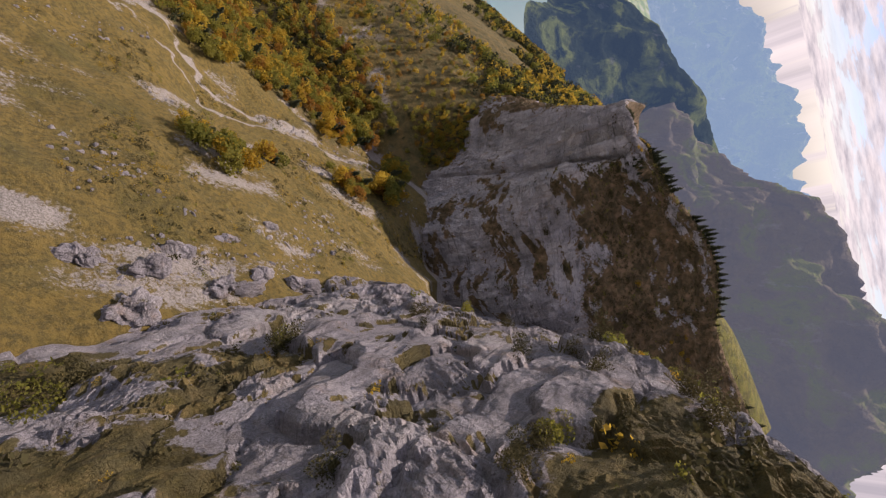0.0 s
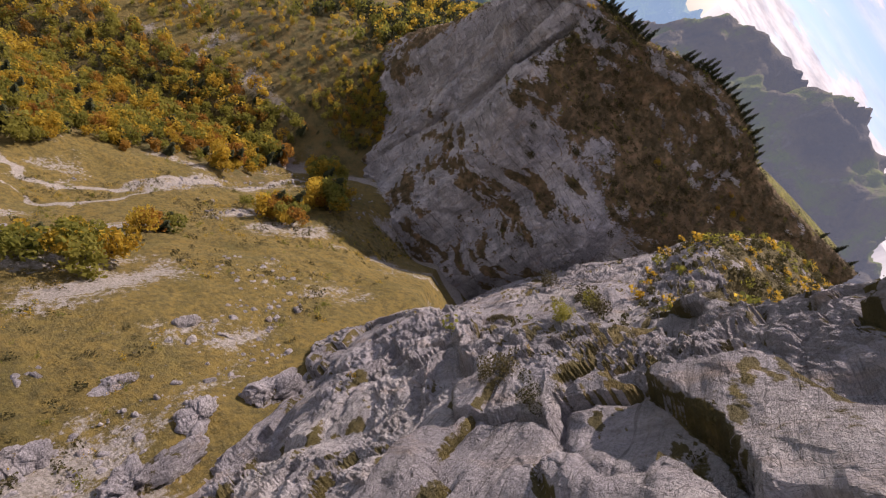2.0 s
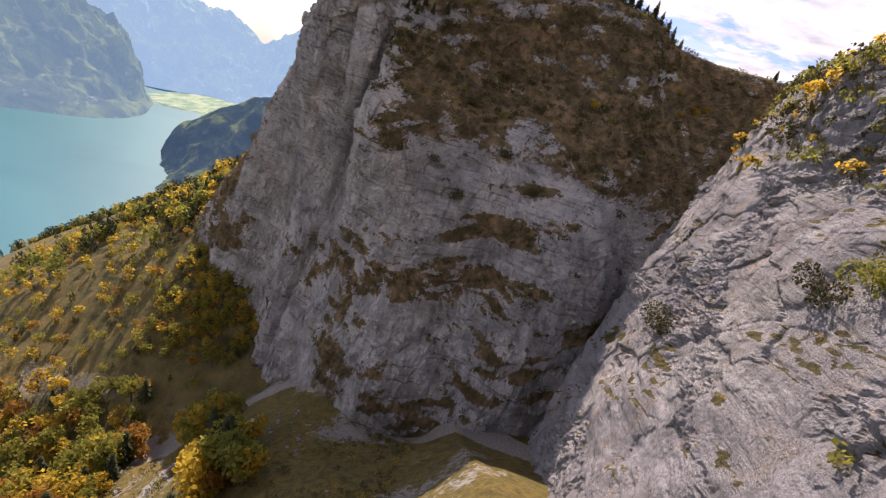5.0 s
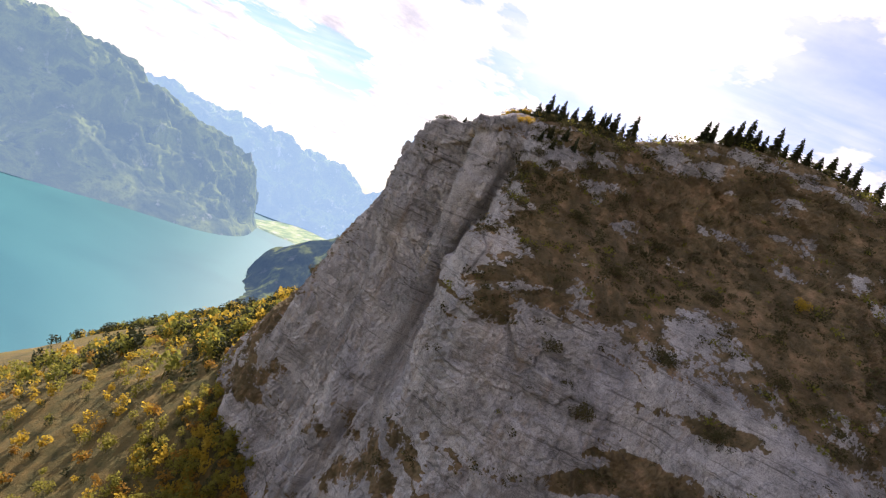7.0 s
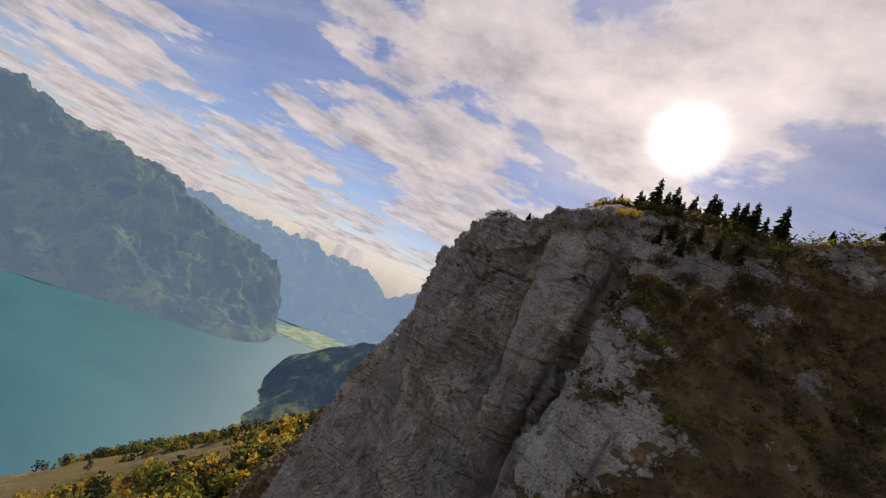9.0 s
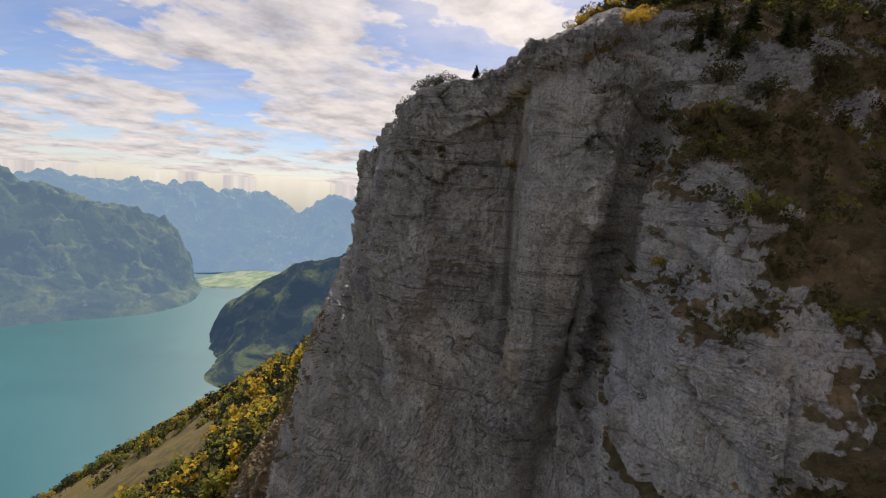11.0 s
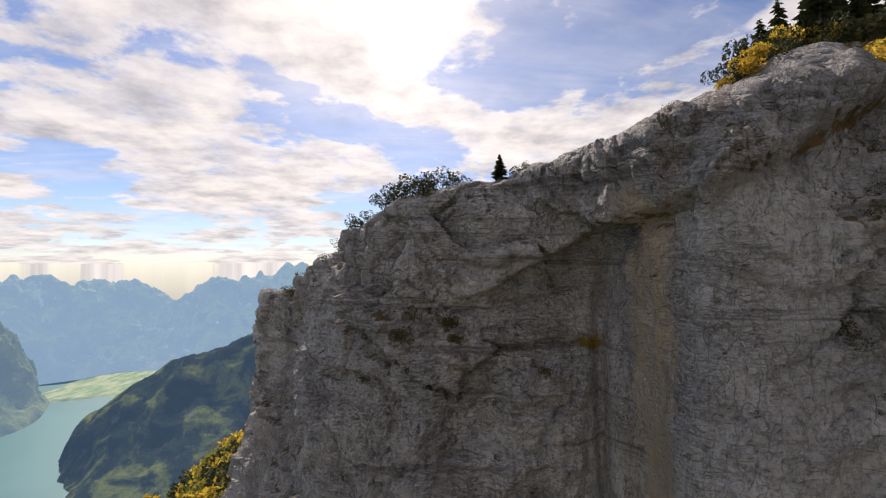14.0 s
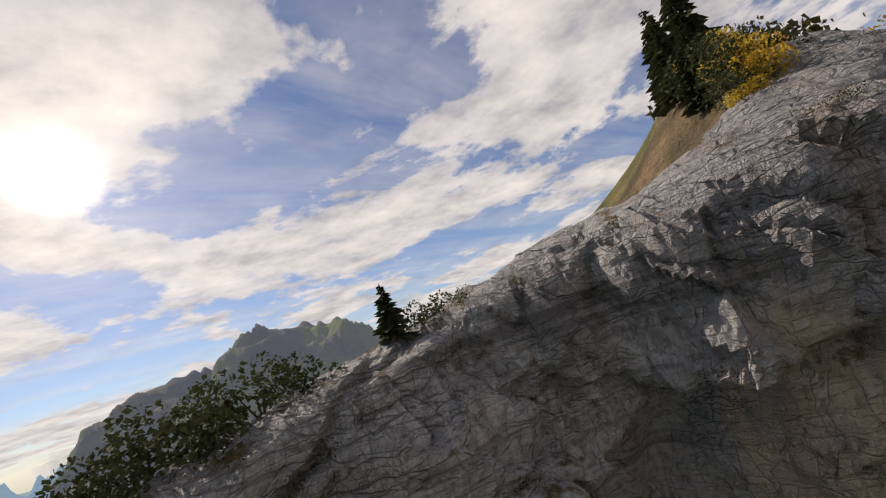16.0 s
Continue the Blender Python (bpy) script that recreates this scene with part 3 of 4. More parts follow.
def lake():
    ax, ay = np.linspace(-9000, 4000, 60), np.linspace(-2000, 9000, 60)
    x, y = np.meshgrid(ax, ay)
    return grid_object("water", np.stack([x, y, np.full(x.shape, LAKE)], 2), WATER)


tagged(lake(), "turquoise mountain lake under autumn sky", "lake", kind="structure")


def range_of_hills(name, crest, foot_out, back_out, mat, label, rough=60.0, nu=220, nv=90, fields=False, set_back=0.0):
    """A distant range from its crest line of places: the near flank falls to the lake by foot_out, the far one by back_out."""
    c = np.array(crest, float)
    f = c + np.array((*foot_out, 0.0))
    f[:, 2] = LAKE - 15
    c[:, 1] += set_back
    b = c + np.array((*back_out, 0.0))
    b[:, 2] = LAKE - 15
    m1 = c * 0.5 + f * 0.5
    m1[:, 2] += 40
    g = spline(spline(np.stack([f, m1, c, b]), nv).transpose(1, 0, 2), nu).transpose(1, 0, 2)
    p = g.reshape(-1, 3)
    level = np.repeat(np.linspace(0, 3, nv)[:, None], nu, 1)
    up_there = ease(level, 0.1, 0.9)
    d = fractal(p / 420, 6, 101, 0.55).reshape(nv, nu)
    gully = np.abs(fractal(p / np.array((160, 160, 900.0)), 4, 107).reshape(nv, nu))
    g[:, :, 2] += up_there * (rough * d - rough * 0.9 * gully)
    g[:, :, 0] += up_there * rough * 0.5 * fractal(p / 300 + 50, 4, 103).reshape(nv, nu)
    field = np.clip(ease(g[:, :, 2], LAKE + 60, LAKE + 10), 0, 1) if fields else np.zeros((nv, nu))
    return tagged(grid_object(name, g, mat, [("fields", field)]), label, "mountains", kind="structure")


def out(heading, distance, z):
    """A place by its heading right of north and distance from the middle of the flight."""
    a = radians(heading)
    return (-75 + distance * math.sin(a), 255 + distance * math.cos(a), z)


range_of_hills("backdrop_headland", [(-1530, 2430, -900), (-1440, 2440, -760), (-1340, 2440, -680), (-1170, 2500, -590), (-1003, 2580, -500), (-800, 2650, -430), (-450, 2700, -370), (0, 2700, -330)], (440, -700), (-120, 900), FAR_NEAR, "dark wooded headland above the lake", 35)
range_of_hills("backdrop_range_west", [out(-92, 3800, 130), out(-75, 3900, 70), out(-66, 3900, -15), out(-60, 3900, -75), out(-52, 3800, -108), out(-47, 3800, -240), out(-41, 3800, -320), out(-37.5, 4000, -490), (-2660, 3780, -770)], (600, -620), (-500, 600), FAR_MID, "wooded mountains across the lake, tinted with blue haze", 90, 360, nv=140)
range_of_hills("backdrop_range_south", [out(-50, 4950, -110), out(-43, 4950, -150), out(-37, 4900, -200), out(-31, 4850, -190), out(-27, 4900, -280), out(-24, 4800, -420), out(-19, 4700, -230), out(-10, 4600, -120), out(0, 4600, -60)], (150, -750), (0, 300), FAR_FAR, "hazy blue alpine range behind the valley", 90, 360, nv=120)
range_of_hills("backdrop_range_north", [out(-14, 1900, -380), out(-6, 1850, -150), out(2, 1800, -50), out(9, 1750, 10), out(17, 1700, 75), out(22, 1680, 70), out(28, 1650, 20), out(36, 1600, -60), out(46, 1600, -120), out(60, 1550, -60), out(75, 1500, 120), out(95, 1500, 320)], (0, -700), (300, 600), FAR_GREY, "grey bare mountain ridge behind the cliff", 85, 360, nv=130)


def valley_floor():
    x, y = np.meshgrid(np.linspace(-3300, -1300, 110), np.linspace(3150, 4900, 90))
    z = LAKE + 4 + 10 * smooth_noise(np.stack([x / 500, y / 500, x * 0], 2).reshape(-1, 3), 5).reshape(x.shape)
    shore = 3290 + 0.10 * (x + 2000) + 90 * smooth_noise(np.stack([x / 260, x * 0, x * 0], 2).reshape(-1, 3), 8).reshape(x.shape)
    z = np.where(y < shore, LAKE - 8, z)
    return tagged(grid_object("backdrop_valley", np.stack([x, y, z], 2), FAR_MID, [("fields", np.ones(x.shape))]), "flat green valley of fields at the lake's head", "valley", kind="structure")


valley_floor()


# ---- trees and scrub ----
def part(name, verts, faces, mat, parent=None, label=""):
    me = bpy.data.meshes.new(name)
    me.from_pydata([tuple(v) for v in verts], [], faces)
    me.materials.append(mat)
    me.update()
    ob = new(name, me)
    if parent is not None:
        ob.parent = parent
    return tagged(ob, label)


def leaf_cloud(rng, lobes, count, size):
    """Many small leaf tufts, each a bent pair of triangles, spread through the lobes (x, y, z, rx, rz) of a crown."""
    verts, faces = [], []
    share = np.array([l[3] * l[3] * l[4] for l in lobes])
    for x, y, z, rx, rz in [lobes[i] for i in rng.choice(len(lobes), count, p=share / share.sum())]:
        d = rng.normal(size=3)
        d *= (0.55 + 0.45 * rng.random() ** 0.4) / np.linalg.norm(d)
        c = np.array((x, y, z)) + d * (rx, rx, rz)
        a = rng.normal(size=3)
        a /= np.linalg.norm(a)
        b = np.cross(a, rng.normal(size=3))
        b /= np.linalg.norm(b)
        s = size * (0.6 + 0.8 * rng.random())
        k = len(verts)
        verts += [c - a * s, c + b * s * 0.6 + d * s * 0.4, c + a * s, c - b * s * 0.6]
        faces += [(k, k + 1, k + 2), (k, k + 2, k + 3)]
    return verts, faces


def tapered(path, radii, sides=6):
    verts, faces = [], []
    for (x, y, z), r in zip(path, radii):
        verts += [(x + r * math.cos(2 * math.pi * i / sides), y + r * math.sin(2 * math.pi * i / sides), z) for i in range(sides)]
    for j in range(len(path) - 1):
        for i in range(sides):
            a, b = j * sides + i, j * sides + (i + 1) % sides
            faces.append((a, b, b + sides, a + sides))
    return verts, faces


def joined(pieces):
    verts, faces = [], []
    for v, f in pieces:
        k = len(verts)
        verts += list(v)
        faces += [tuple(i + k for i in q) for q in f]
    return verts, faces


def broadleaf(seed, mat, label, height=10.0, dense=420):
    """A broad-crowned tree: a tapered trunk with limbs, and a crown of leaf tufts in uneven lobes."""
    rng = np.random.default_rng(seed)
    root = new("broadleaf_tree")
    lean = rng.normal(size=2) * 0.3
    trunk = [tapered([(0, 0, -0.8), (lean[0] * 0.3, lean[1] * 0.3, height * 0.3), (lean[0], lean[1], height * 0.75)], (0.32, 0.24, 0.07))]
    lobes = []
    for i in range(8):
        a, r, z = i * 2.4 + rng.random(), height * (0.1 + 0.17 * rng.random()), height * (0.36 + 0.5 * rng.random())
        x, y = lean[0] + r * math.cos(a), lean[1] + r * math.sin(a)
        lobes.append((x, y, z, height * (0.12 + 0.1 * rng.random()), height * (0.1 + 0.09 * rng.random())))
        trunk.append(tapered([(lean[0] * 0.4, lean[1] * 0.4, z * 0.55), (x * 0.6, y * 0.6, z * 0.85), (x, y, z)], (0.12, 0.08, 0.03), 4))
    part("trunk", *joined(trunk), BARK, root)
    part("crown", *leaf_cloud(rng, lobes, dense, height * 0.05), mat, root)
    return tagged(root, label, "tree")


def spruce(seed, label, height=9.0):
    """A spruce: a straight stem, and whorls of drooping boughs that shorten towards the tip."""
    rng = np.random.default_rng(seed)
    root = new("spruce_tree")
    part("trunk", *tapered([(0, 0, -0.8), (0, 0, height * 0.5), (0, 0, height)], (0.2, 0.12, 0.02)), BARK, root)
    verts, faces = [], []
    z = height * 0.1
    while z < height * 0.985:
        f = 1 - z / height
        for i in range(9):
            a = rng.random() * 6.283
            r = height * (0.03 + 0.3 * f ** 0.8) * (0.25 + 0.95 * rng.random())
            d, s = np.array((math.cos(a), math.sin(a), 0)), np.array((-math.sin(a), math.cos(a), 0))
            wdt, droop = 0.13 * r + 0.03 * height * f + 0.04, r * (0.22 + 0.25 * rng.random())
            k, o = len(verts), np.array((0, 0, z))
            m = o + d * r * 0.55 + np.array((0, 0, -droop * 0.35))
            verts += [o, m + s * wdt, o + d * r + np.array((0, 0, -droop)), m - s * wdt, m + np.array((0, 0, -wdt * 1.3))]
            faces += [(k, k + 1, k + 2), (k, k + 2, k + 3), (k, k + 4, k + 2)]
        z += height * (0.022 + 0.02 * f)
    part("crown", verts, faces, SPRUCE, root)
    return tagged(root, label, "tree")


def bush(seed, mat, label, size=1.0):
    rng = np.random.default_rng(seed)
    root = new("bush")
    stems = [tapered([(0, 0, -0.4), (math.cos(a) * 0.3 * size, math.sin(a) * 0.3 * size, 0.4 * size)], (0.05, 0.02), 4) for a in (0, 1.6, 3.1, 4.6)]
    part("stem", *joined(stems), BARK, root)
    lobes = [(rng.normal() * 0.45 * size, rng.normal() * 0.45 * size, size * (0.12 + 0.6 * rng.random()), size * 0.42, size * 0.42) for _ in range(9)]
    part("crown", *leaf_cloud(rng, lobes, 1300, 0.055 * size), mat, root)
    return tagged(root, label, "bush")


rng = np.random.default_rng(4)


def set_at(proto, place, scale, used):
    """The first one is the thing itself, the later ones are copies."""
    m = Matrix.LocRotScale(place, Euler((0, 0, rng.random() * 6.283)), None)
    ob = copy_thing(proto, m) if proto in used else proto
    used.add(proto)
    ob.matrix_basis = m @ Matrix.Diagonal((scale, scale, scale * (0.8 + 0.35 * rng.random()), 1))
    return ob


used = set()
SPRUCES = [tagged(spruce(s, "dark green spruce on the grassy crest of the cliff", 9.0), group="spruces on the crest") for s in (1, 2, 3)]
h, w, _ = CLIFF_G.shape


def crest_place(station, back):
    row = int((5.0 + back / 24.0) / 8 * (h - 1))
    return Vector(CLIFF_G[row, int(station / 14 * (w - 1))])


for st, back, size in [(7.1, 2, 0.45), (7.5, 4, 0.8), (7.8, 3, 0.6), (8.05, 5, 0.9), (8.2, 3, 0.7), (8.45, 3, 0.95), (8.75, 2, 0.9), (8.9, 4, 0.6), (9.05, 2, 1.1), (9.4, 1, 0.3),
                       (9.75, 2, 0.85), (9.82, 5, 0.9), (9.98, 2, 0.9), (10.08, 4, 1.0), (10.2, 2, 0.85), (10.32, 3, 0.8), (10.45, 1, 0.75), (10.6, 3, 0.9), (10.75, 2, 0.7), (10.9, 1, 0.85),
                       (11.05, 2, 0.8), (11.2, 1, 0.7), (11.35, 2, 0.9), (11.5, 1, 0.75), (11.65, 2, 0.8), (11.8, 1, 0.7), (11.95, 2, 0.85), (12.1, 1, 0.65), (12.3, 1, 0.7), (12.5, 2, 0.6),
                       (12.7, 1, 0.55), (13.6, 3, 0.8), (13.75, 5, 0.8), (13.9, 3, 0.9), (6.3, 5, 0.42), (6.5, 3, 0.5), (6.72, 2, 0.36), (6.9, 4, 0.5),
                       (7.02, 1, 0.5), (7.2, 1, 0.75), (7.3, 3, 0.4), (7.4, 1, 0.55), (7.58, 1, 0.7), (7.66, 2, 0.45), (7.9, 1, 0.6), (8.0, 1, 0.4), (8.14, 1, 0.7), (8.3, 1, 0.5), (8.6, 1, 0.65)]:
    set_at(SPRUCES[int(rng.integers(3))], crest_place(st, back), size * (0.72 + 0.5 * rng.random()), used)

PINES = [tagged(bush(s, SPRUCE, "dark mountain pine on the rim of the cliff", 1.55), group="mountain pines on the rim") for s in (21, 22)]
for st, back, size in [(2.1, 0.6, 0.8), (2.35, 1, 0.7), (2.55, 0.8, 1.0), (2.75, 1.2, 0.7), (2.9, 0.8, 0.9), (3.05, 0.7, 1.2), (3.18, 1.2, 1.3), (3.32, 0.8, 1.1), (3.85, 0.8, 0.7), (1.8, 0.5, 0.9), (6.75, 0.8, 1.5), (6.85, 1.2, 1.3), (6.98, 0.6, 1.1), (7.15, 0.4, 1.4), (7.35, 0.5, 1.6), (7.55, 0.4, 1.3), (7.75, 0.5, 1.7), (8.0, 0.5, 1.5), (8.3, 0.4, 1.6)]:
    set_at(PINES[int(rng.integers(2))], crest_place(st, back), size, used)
rim_spruce = tagged(spruce(9, "small spruce on the rim of the cliff", 3.4))
rim_spruce.matrix_basis = Matrix.Translation(crest_place(3.72, 0.6)) @ Matrix.Diagonal((0.8, 0.8, 0.62, 1))

for x, z, size in [(-55, -79, 0.4), (-53, -77, 0.5), (-51, -80, 0.4), (-49, -76, 0.5), (-45.5, -78, 0.45), (-41, -76, 0.5)]:
    front_rows = CLIFF_G[: int(5.0 / 8 * h)]
    near_at = np.hypot(front_rows[:, :, 0] - x, front_rows[:, :, 2] - z)
    set_at(SPRUCES[int(rng.integers(3))], Vector(front_rows[np.unravel_index(np.argmin(near_at), near_at.shape)]), size, used)

YELLOW = [bush(s, GOLD, "yellow autumn bush rooted in the limestone cliff", 1.3) for s in (31, 32)]


def on_cliff(x, z):
    """The place on the front of the cliff at that x and height."""
    front_rows = CLIFF_G[: int(5.0 / 8 * h)]
    d = np.hypot(front_rows[:, :, 0] - x, front_rows[:, :, 2] - z)
    return Vector(front_rows[np.unravel_index(np.argmin(d), d.shape)])


for x, z, size in [(-75.5, -93, 0.9), (-61, -74.5, 1.3), (-62.5, -75.5, 1.0), (-58, -108, 1.0), (-57.5, -104, 1.2), (25, -92, 1.8), (70, -85, 1.8), (78, -82, 2.0), (66, -76, 1.6), (84, -80, 2.0)]:
    set_at(YELLOW[int(rng.integers(2))], on_cliff(x, z), size, used)
for st, back, size in [(5.75, 0.5, 0.7), (5.95, 0.4, 0.9), (6.2, 0.5, 1.1), (6.45, 0.4, 1.0), (6.65, 0.5, 1.3), (7.05, 0.3, 1.2)]:
    set_at(YELLOW[int(rng.integers(2))], crest_place(st, back), size, used)
for st, back, size in [(5.85, 0.9, 0.8), (6.1, 1.0, 1.1), (6.35, 1.0, 1.2), (6.55, 0.9, 1.0)]:
    set_at(PINES[int(rng.integers(2))], crest_place(st, back), size, used)
EDGE = [tagged(bush(41, SCRUB, "dark green bush clinging to the cliff edge", 1.1), group="bushes on the cliff face")]
for x, z, size in [(-103, -90, 1.2), (-102.6, -92, 0.9), (-66, -90, 0.8), (-90, -92, 0.9), (-89, -90.5, 0.8), (-128, -158, 3.0), (-131, -160, 3.4), (-93, -95.5, 0.8),
                   (-57, -76, 1.3), (-55.5, -79, 1.6), (-54, -75, 1.4), (-56.5, -84, 1.3), (-53, -83, 1.8), (-50.5, -78, 1.6), (-51, -88, 1.7), (-48, -84, 2.0), (-47, -91, 1.8), (-54.5, -92, 1.5),
                   (-86.5, -91, 1.0), (-85.8, -92.2, 0.7), (-79, -95, 0.6), (-40, -80, 2.2), (-36, -95, 2.6), (-28, -84, 2.4), (-22, -104, 3.0), (-12, -92, 2.6), (-5, -118, 3.2), (-30, -125, 3.0), (4, -100, 2.6), (10, -128, 3.2), (20, -112, 2.8), (-18, -135, 3.0)]:
    set_at(EDGE[0], on_cliff(x, z), size, used)


def ground_z(x, y):
    p = np.array([(x, y, float(ground_height(np.array([x]), np.array([y]))[0]))])
    q = p * np.array((1, 1, 0.5))
    return p[0, 2] + float(5.0 * fractal(q / 60, 4, 71)[0])


WOOD = [tagged(broadleaf(51, GREEN, "green broadleaf tree turning yellow in the slope wood"), group="wood below the meadow"),
        tagged(broadleaf(52, GREEN, "green broadleaf tree turning yellow in the slope wood"), group="wood below the meadow"),
        tagged(broadleaf(53, GOLD, "golden autumn broadleaf tree in the slope wood"), group="wood below the meadow"),
        tagged(broadleaf(54, GOLD, "golden autumn broadleaf tree in the slope wood"), group="wood below the meadow"),
        tagged(broadleaf(55, RUST, "rust-coloured autumn broadleaf tree in the slope wood"), group="wood below the meadow"),
        tagged(spruce(56, "dark green spruce in the slope wood", 12.0), group="wood below the meadow")]
MIXTURE = (0.22, 0.20, 0.18, 0.14, 0.16, 0.10)
# two clumps of trees on the meadow and a line along the gorge
for cx, cy, spread, count in [(-67, 82, 8, 20), (-64, 180, 9, 26), (-64, 214, 8, 18), (-124, 212, 5, 8), (-132, 250, 8, 16), (-88, 256, 5, 9), (-69, 114, 5, 6), (-96, 268, 6, 8)]:
    for _ in range(count):
        x, y = cx + rng.normal() * spread * 0.6, cy + rng.normal() * spread
        set_at(WOOD[int(rng.choice(6, p=MIXTURE))], Vector((x, y, ground_z(x, y))), (0.75 + 0.6 * rng.random()) * (1.55 if cy > 190 else 1.15), used)
singles = 0
taken = []
while singles < 250:
    x, y = -112 - 135 * rng.random() ** 1.3, 95 + 200 * rng.random()
    if wooded(np.array(x), np.array(y)) < 0.5 or any((x - a) ** 2 + (y - b) ** 2 < 22 for a, b in taken):
        continue
    taken.append((x, y))
    set_at(WOOD[int(rng.choice(6, p=MIXTURE))], Vector((x, y, ground_z(x, y))), 0.85 + 0.55 * rng.random(), used)
    singles += 1


def scatter(name, label, mats, makers, places):
    """Uncounted plants as one object: at each place (x, y, z, size) one of the given shapes, with its own material slot."""
    co, tri, slot = [], [], []
    base = 0
    for (x, y, z, s), k in zip(places, rng.integers(len(makers), size=len(places))):
        v, f = makers[k][0], makers[k][1]
        a = rng.random() * 6.283
        c, sn = math.cos(a) * s, math.sin(a) * s
        co.append(np.stack([v[:, 0] * c - v[:, 1] * sn + x, v[:, 0] * sn + v[:, 1] * c + y, v[:, 2] * s + z], 1))
        tri.append(f + base)
        slot.append(np.full(len(f), makers[k][2]))
        base += len(v)
    co, tri, slot = np.concatenate(co), np.concatenate(tri), np.concatenate(slot)
    me = bpy.data.meshes.new(name)
    me.vertices.add(len(co))
    me.vertices.foreach_set("co", co.reshape(-1).astype(np.float32))
    me.loops.add(tri.size)
    me.loops.foreach_set("vertex_index", tri.reshape(-1).astype(np.int32))
    me.polygons.add(len(tri))
    me.polygons.foreach_set("loop_start", np.arange(0, tri.size, 3, dtype=np.int32))
    for m in mats:
        me.materials.append(m)
    me.polygons.foreach_set("material_index", slot.astype(np.int32))
    me.update(calc_edges=True)
    me.validate()
    return tagged(new(name, me), label, kind="stuff")


def shape(verts, faces, slot):
    tri = [q for f in faces for q in ([f] if len(f) == 3 else [(f[0], f[1], f[2]), (f[0], f[2], f[3])])]
    return np.array(verts, float), np.array(tri, int), slot


def tree_shapes(slots):
    out_ = []
    for i, slot in enumerate(slots):
        r = np.random.default_rng(300 + i)
        lobes = [(r.normal() * 1.3, r.normal() * 1.3, 3.5 + 5 * r.random(), 1.6 + r.random(), 1.5 + r.random()) for _ in range(6)]
        stem = tapered([(0, 0, -1), (0, 0, 5)], (0.25, 0.1), 3)
        out_.append(shape(*joined([leaf_cloud(r, lobes, 95, 0.85), stem]), slot))
    return out_


def cone_shapes(slots):
    out_ = []
    for i, slot in enumerate(slots):
        r = np.random.default_rng(330 + i)
        lobes = [(0, 0, 1.5 + 1.25 * k, 2.0 * (1 - k / 8.2), 0.9) for k in range(8)]
        out_.append(shape(*leaf_cloud(r, lobes, 80, 0.6), slot))
    return out_


FOREST = [GREEN, GOLD, RUST, SPRUCE]
MIXED = tree_shapes((0, 0, 0, 1, 1, 2)) + cone_shapes((3, 3))
places = []
while len(places) < 1500:
    x, y = -150 - 300 * rng.random() ** 1.3, 60 + 280 * rng.random()
    if wooded(np.array(x), np.array(y)) > 0.5 and not any((x - a) ** 2 + (y - b) ** 2 < 12 for a, b in taken):
        places.append((x, y, ground_z(x, y), 0.75 + 0.5 * rng.random()))
while len(places) < 2300:
    # the flank between the gorge and the spur
    x, y = -112 - 230 * rng.random(), 285 + 190 * rng.random()
    places.append((x, y, ground_z(x, y), 0.4 + 0.45 * rng.random()))
while len(places) < 2750:
    # scrubby trees between the bed of the gorge and the foot of the cliff
    x, y = -97 - 60 * rng.random(), 298 + 75 * rng.random()
    places.append((x, y, ground_z(x, y), 0.3 + 0.45 * rng.random()))
scatter("woodland", "mixed autumn wood on the slope below the meadow", FOREST, MIXED, places)
DARK = tree_shapes((3, 0, 3, 1, 0)) + cone_shapes((3, 3, 3))
SPUR = np.array([(-100, 440), (-150, 540), (-218, 686), (-365, 787), (-470, 826), (-560, 856)], float)
places = []
while len(places) < 7000:
    k = rng.random() * 4.8
    a, b = SPUR[int(k)], SPUR[int(k) + 1]
    off = rng.normal() * 75
    x, y = a + (b - a) * (k % 1) + np.array((-0.75, -0.55)) * off + rng.normal(size=2) * 12
    n_ = float(fractal(np.array([(x / 70, y / 70, -1.0)]), 3, 91)[0])
    if n_ < 0.42 and y > 300:
        places.append((x, y, ground_z(x, y), 0.8 + 0.9 * rng.random()))
scatter("spur_woods", "dark wood of spruce and beech along the spur", FOREST, DARK, places)


def tuft_shapes(slots, size, count=52):
    out_ = []
    for i, slot in enumerate(slots):
        r = np.random.default_rng(360 + i)
        lobes = [(r.normal() * 0.45, r.normal() * 0.45, 0.25 + 0.4 * r.random(), 0.5, 0.4) for _ in range(4)]
        v, f = leaf_cloud(r, lobes, count, size)
        out_.append(shape(v, f, slot))
    return out_


TUFTS = tuft_shapes((0, 0, 0, 0, 1, 2), 0.15)
FINE_TUFTS = tuft_shapes((0, 0, 0, 1), 0.055, 260)
flat_g, want = CLIFF_G[: int(5.15 / 8 * h)].reshape(-1, 3), CLIFF_S[: int(5.15 / 8 * h)].reshape(-1)
pick = rng.choice(len(flat_g), 3000, p=(np.clip(want - 0.25, 0, 1) ** 1.5) / (np.clip(want - 0.25, 0, 1) ** 1.5).sum())
scatter("cliff_scrub", "dark scrub and dwarf pine on the ledges of the cliff", [SCRUB, SCRUB, GREEN], TUFTS, [(*flat_g[i], 0.5 + 2.0 * rng.random() ** 2.5) for i in pick if flat_g[i][0] > -58 or flat_g[i][0] < -112])
scatter("rim_scrub", "fine-leaved dark scrub along the rim and ledges of the wall", [SCRUB, SCRUB], FINE_TUFTS, [(*flat_g[i], 0.35 + 0.7 * rng.random() ** 2) for i in pick if -112 <= flat_g[i][0] <= -58])
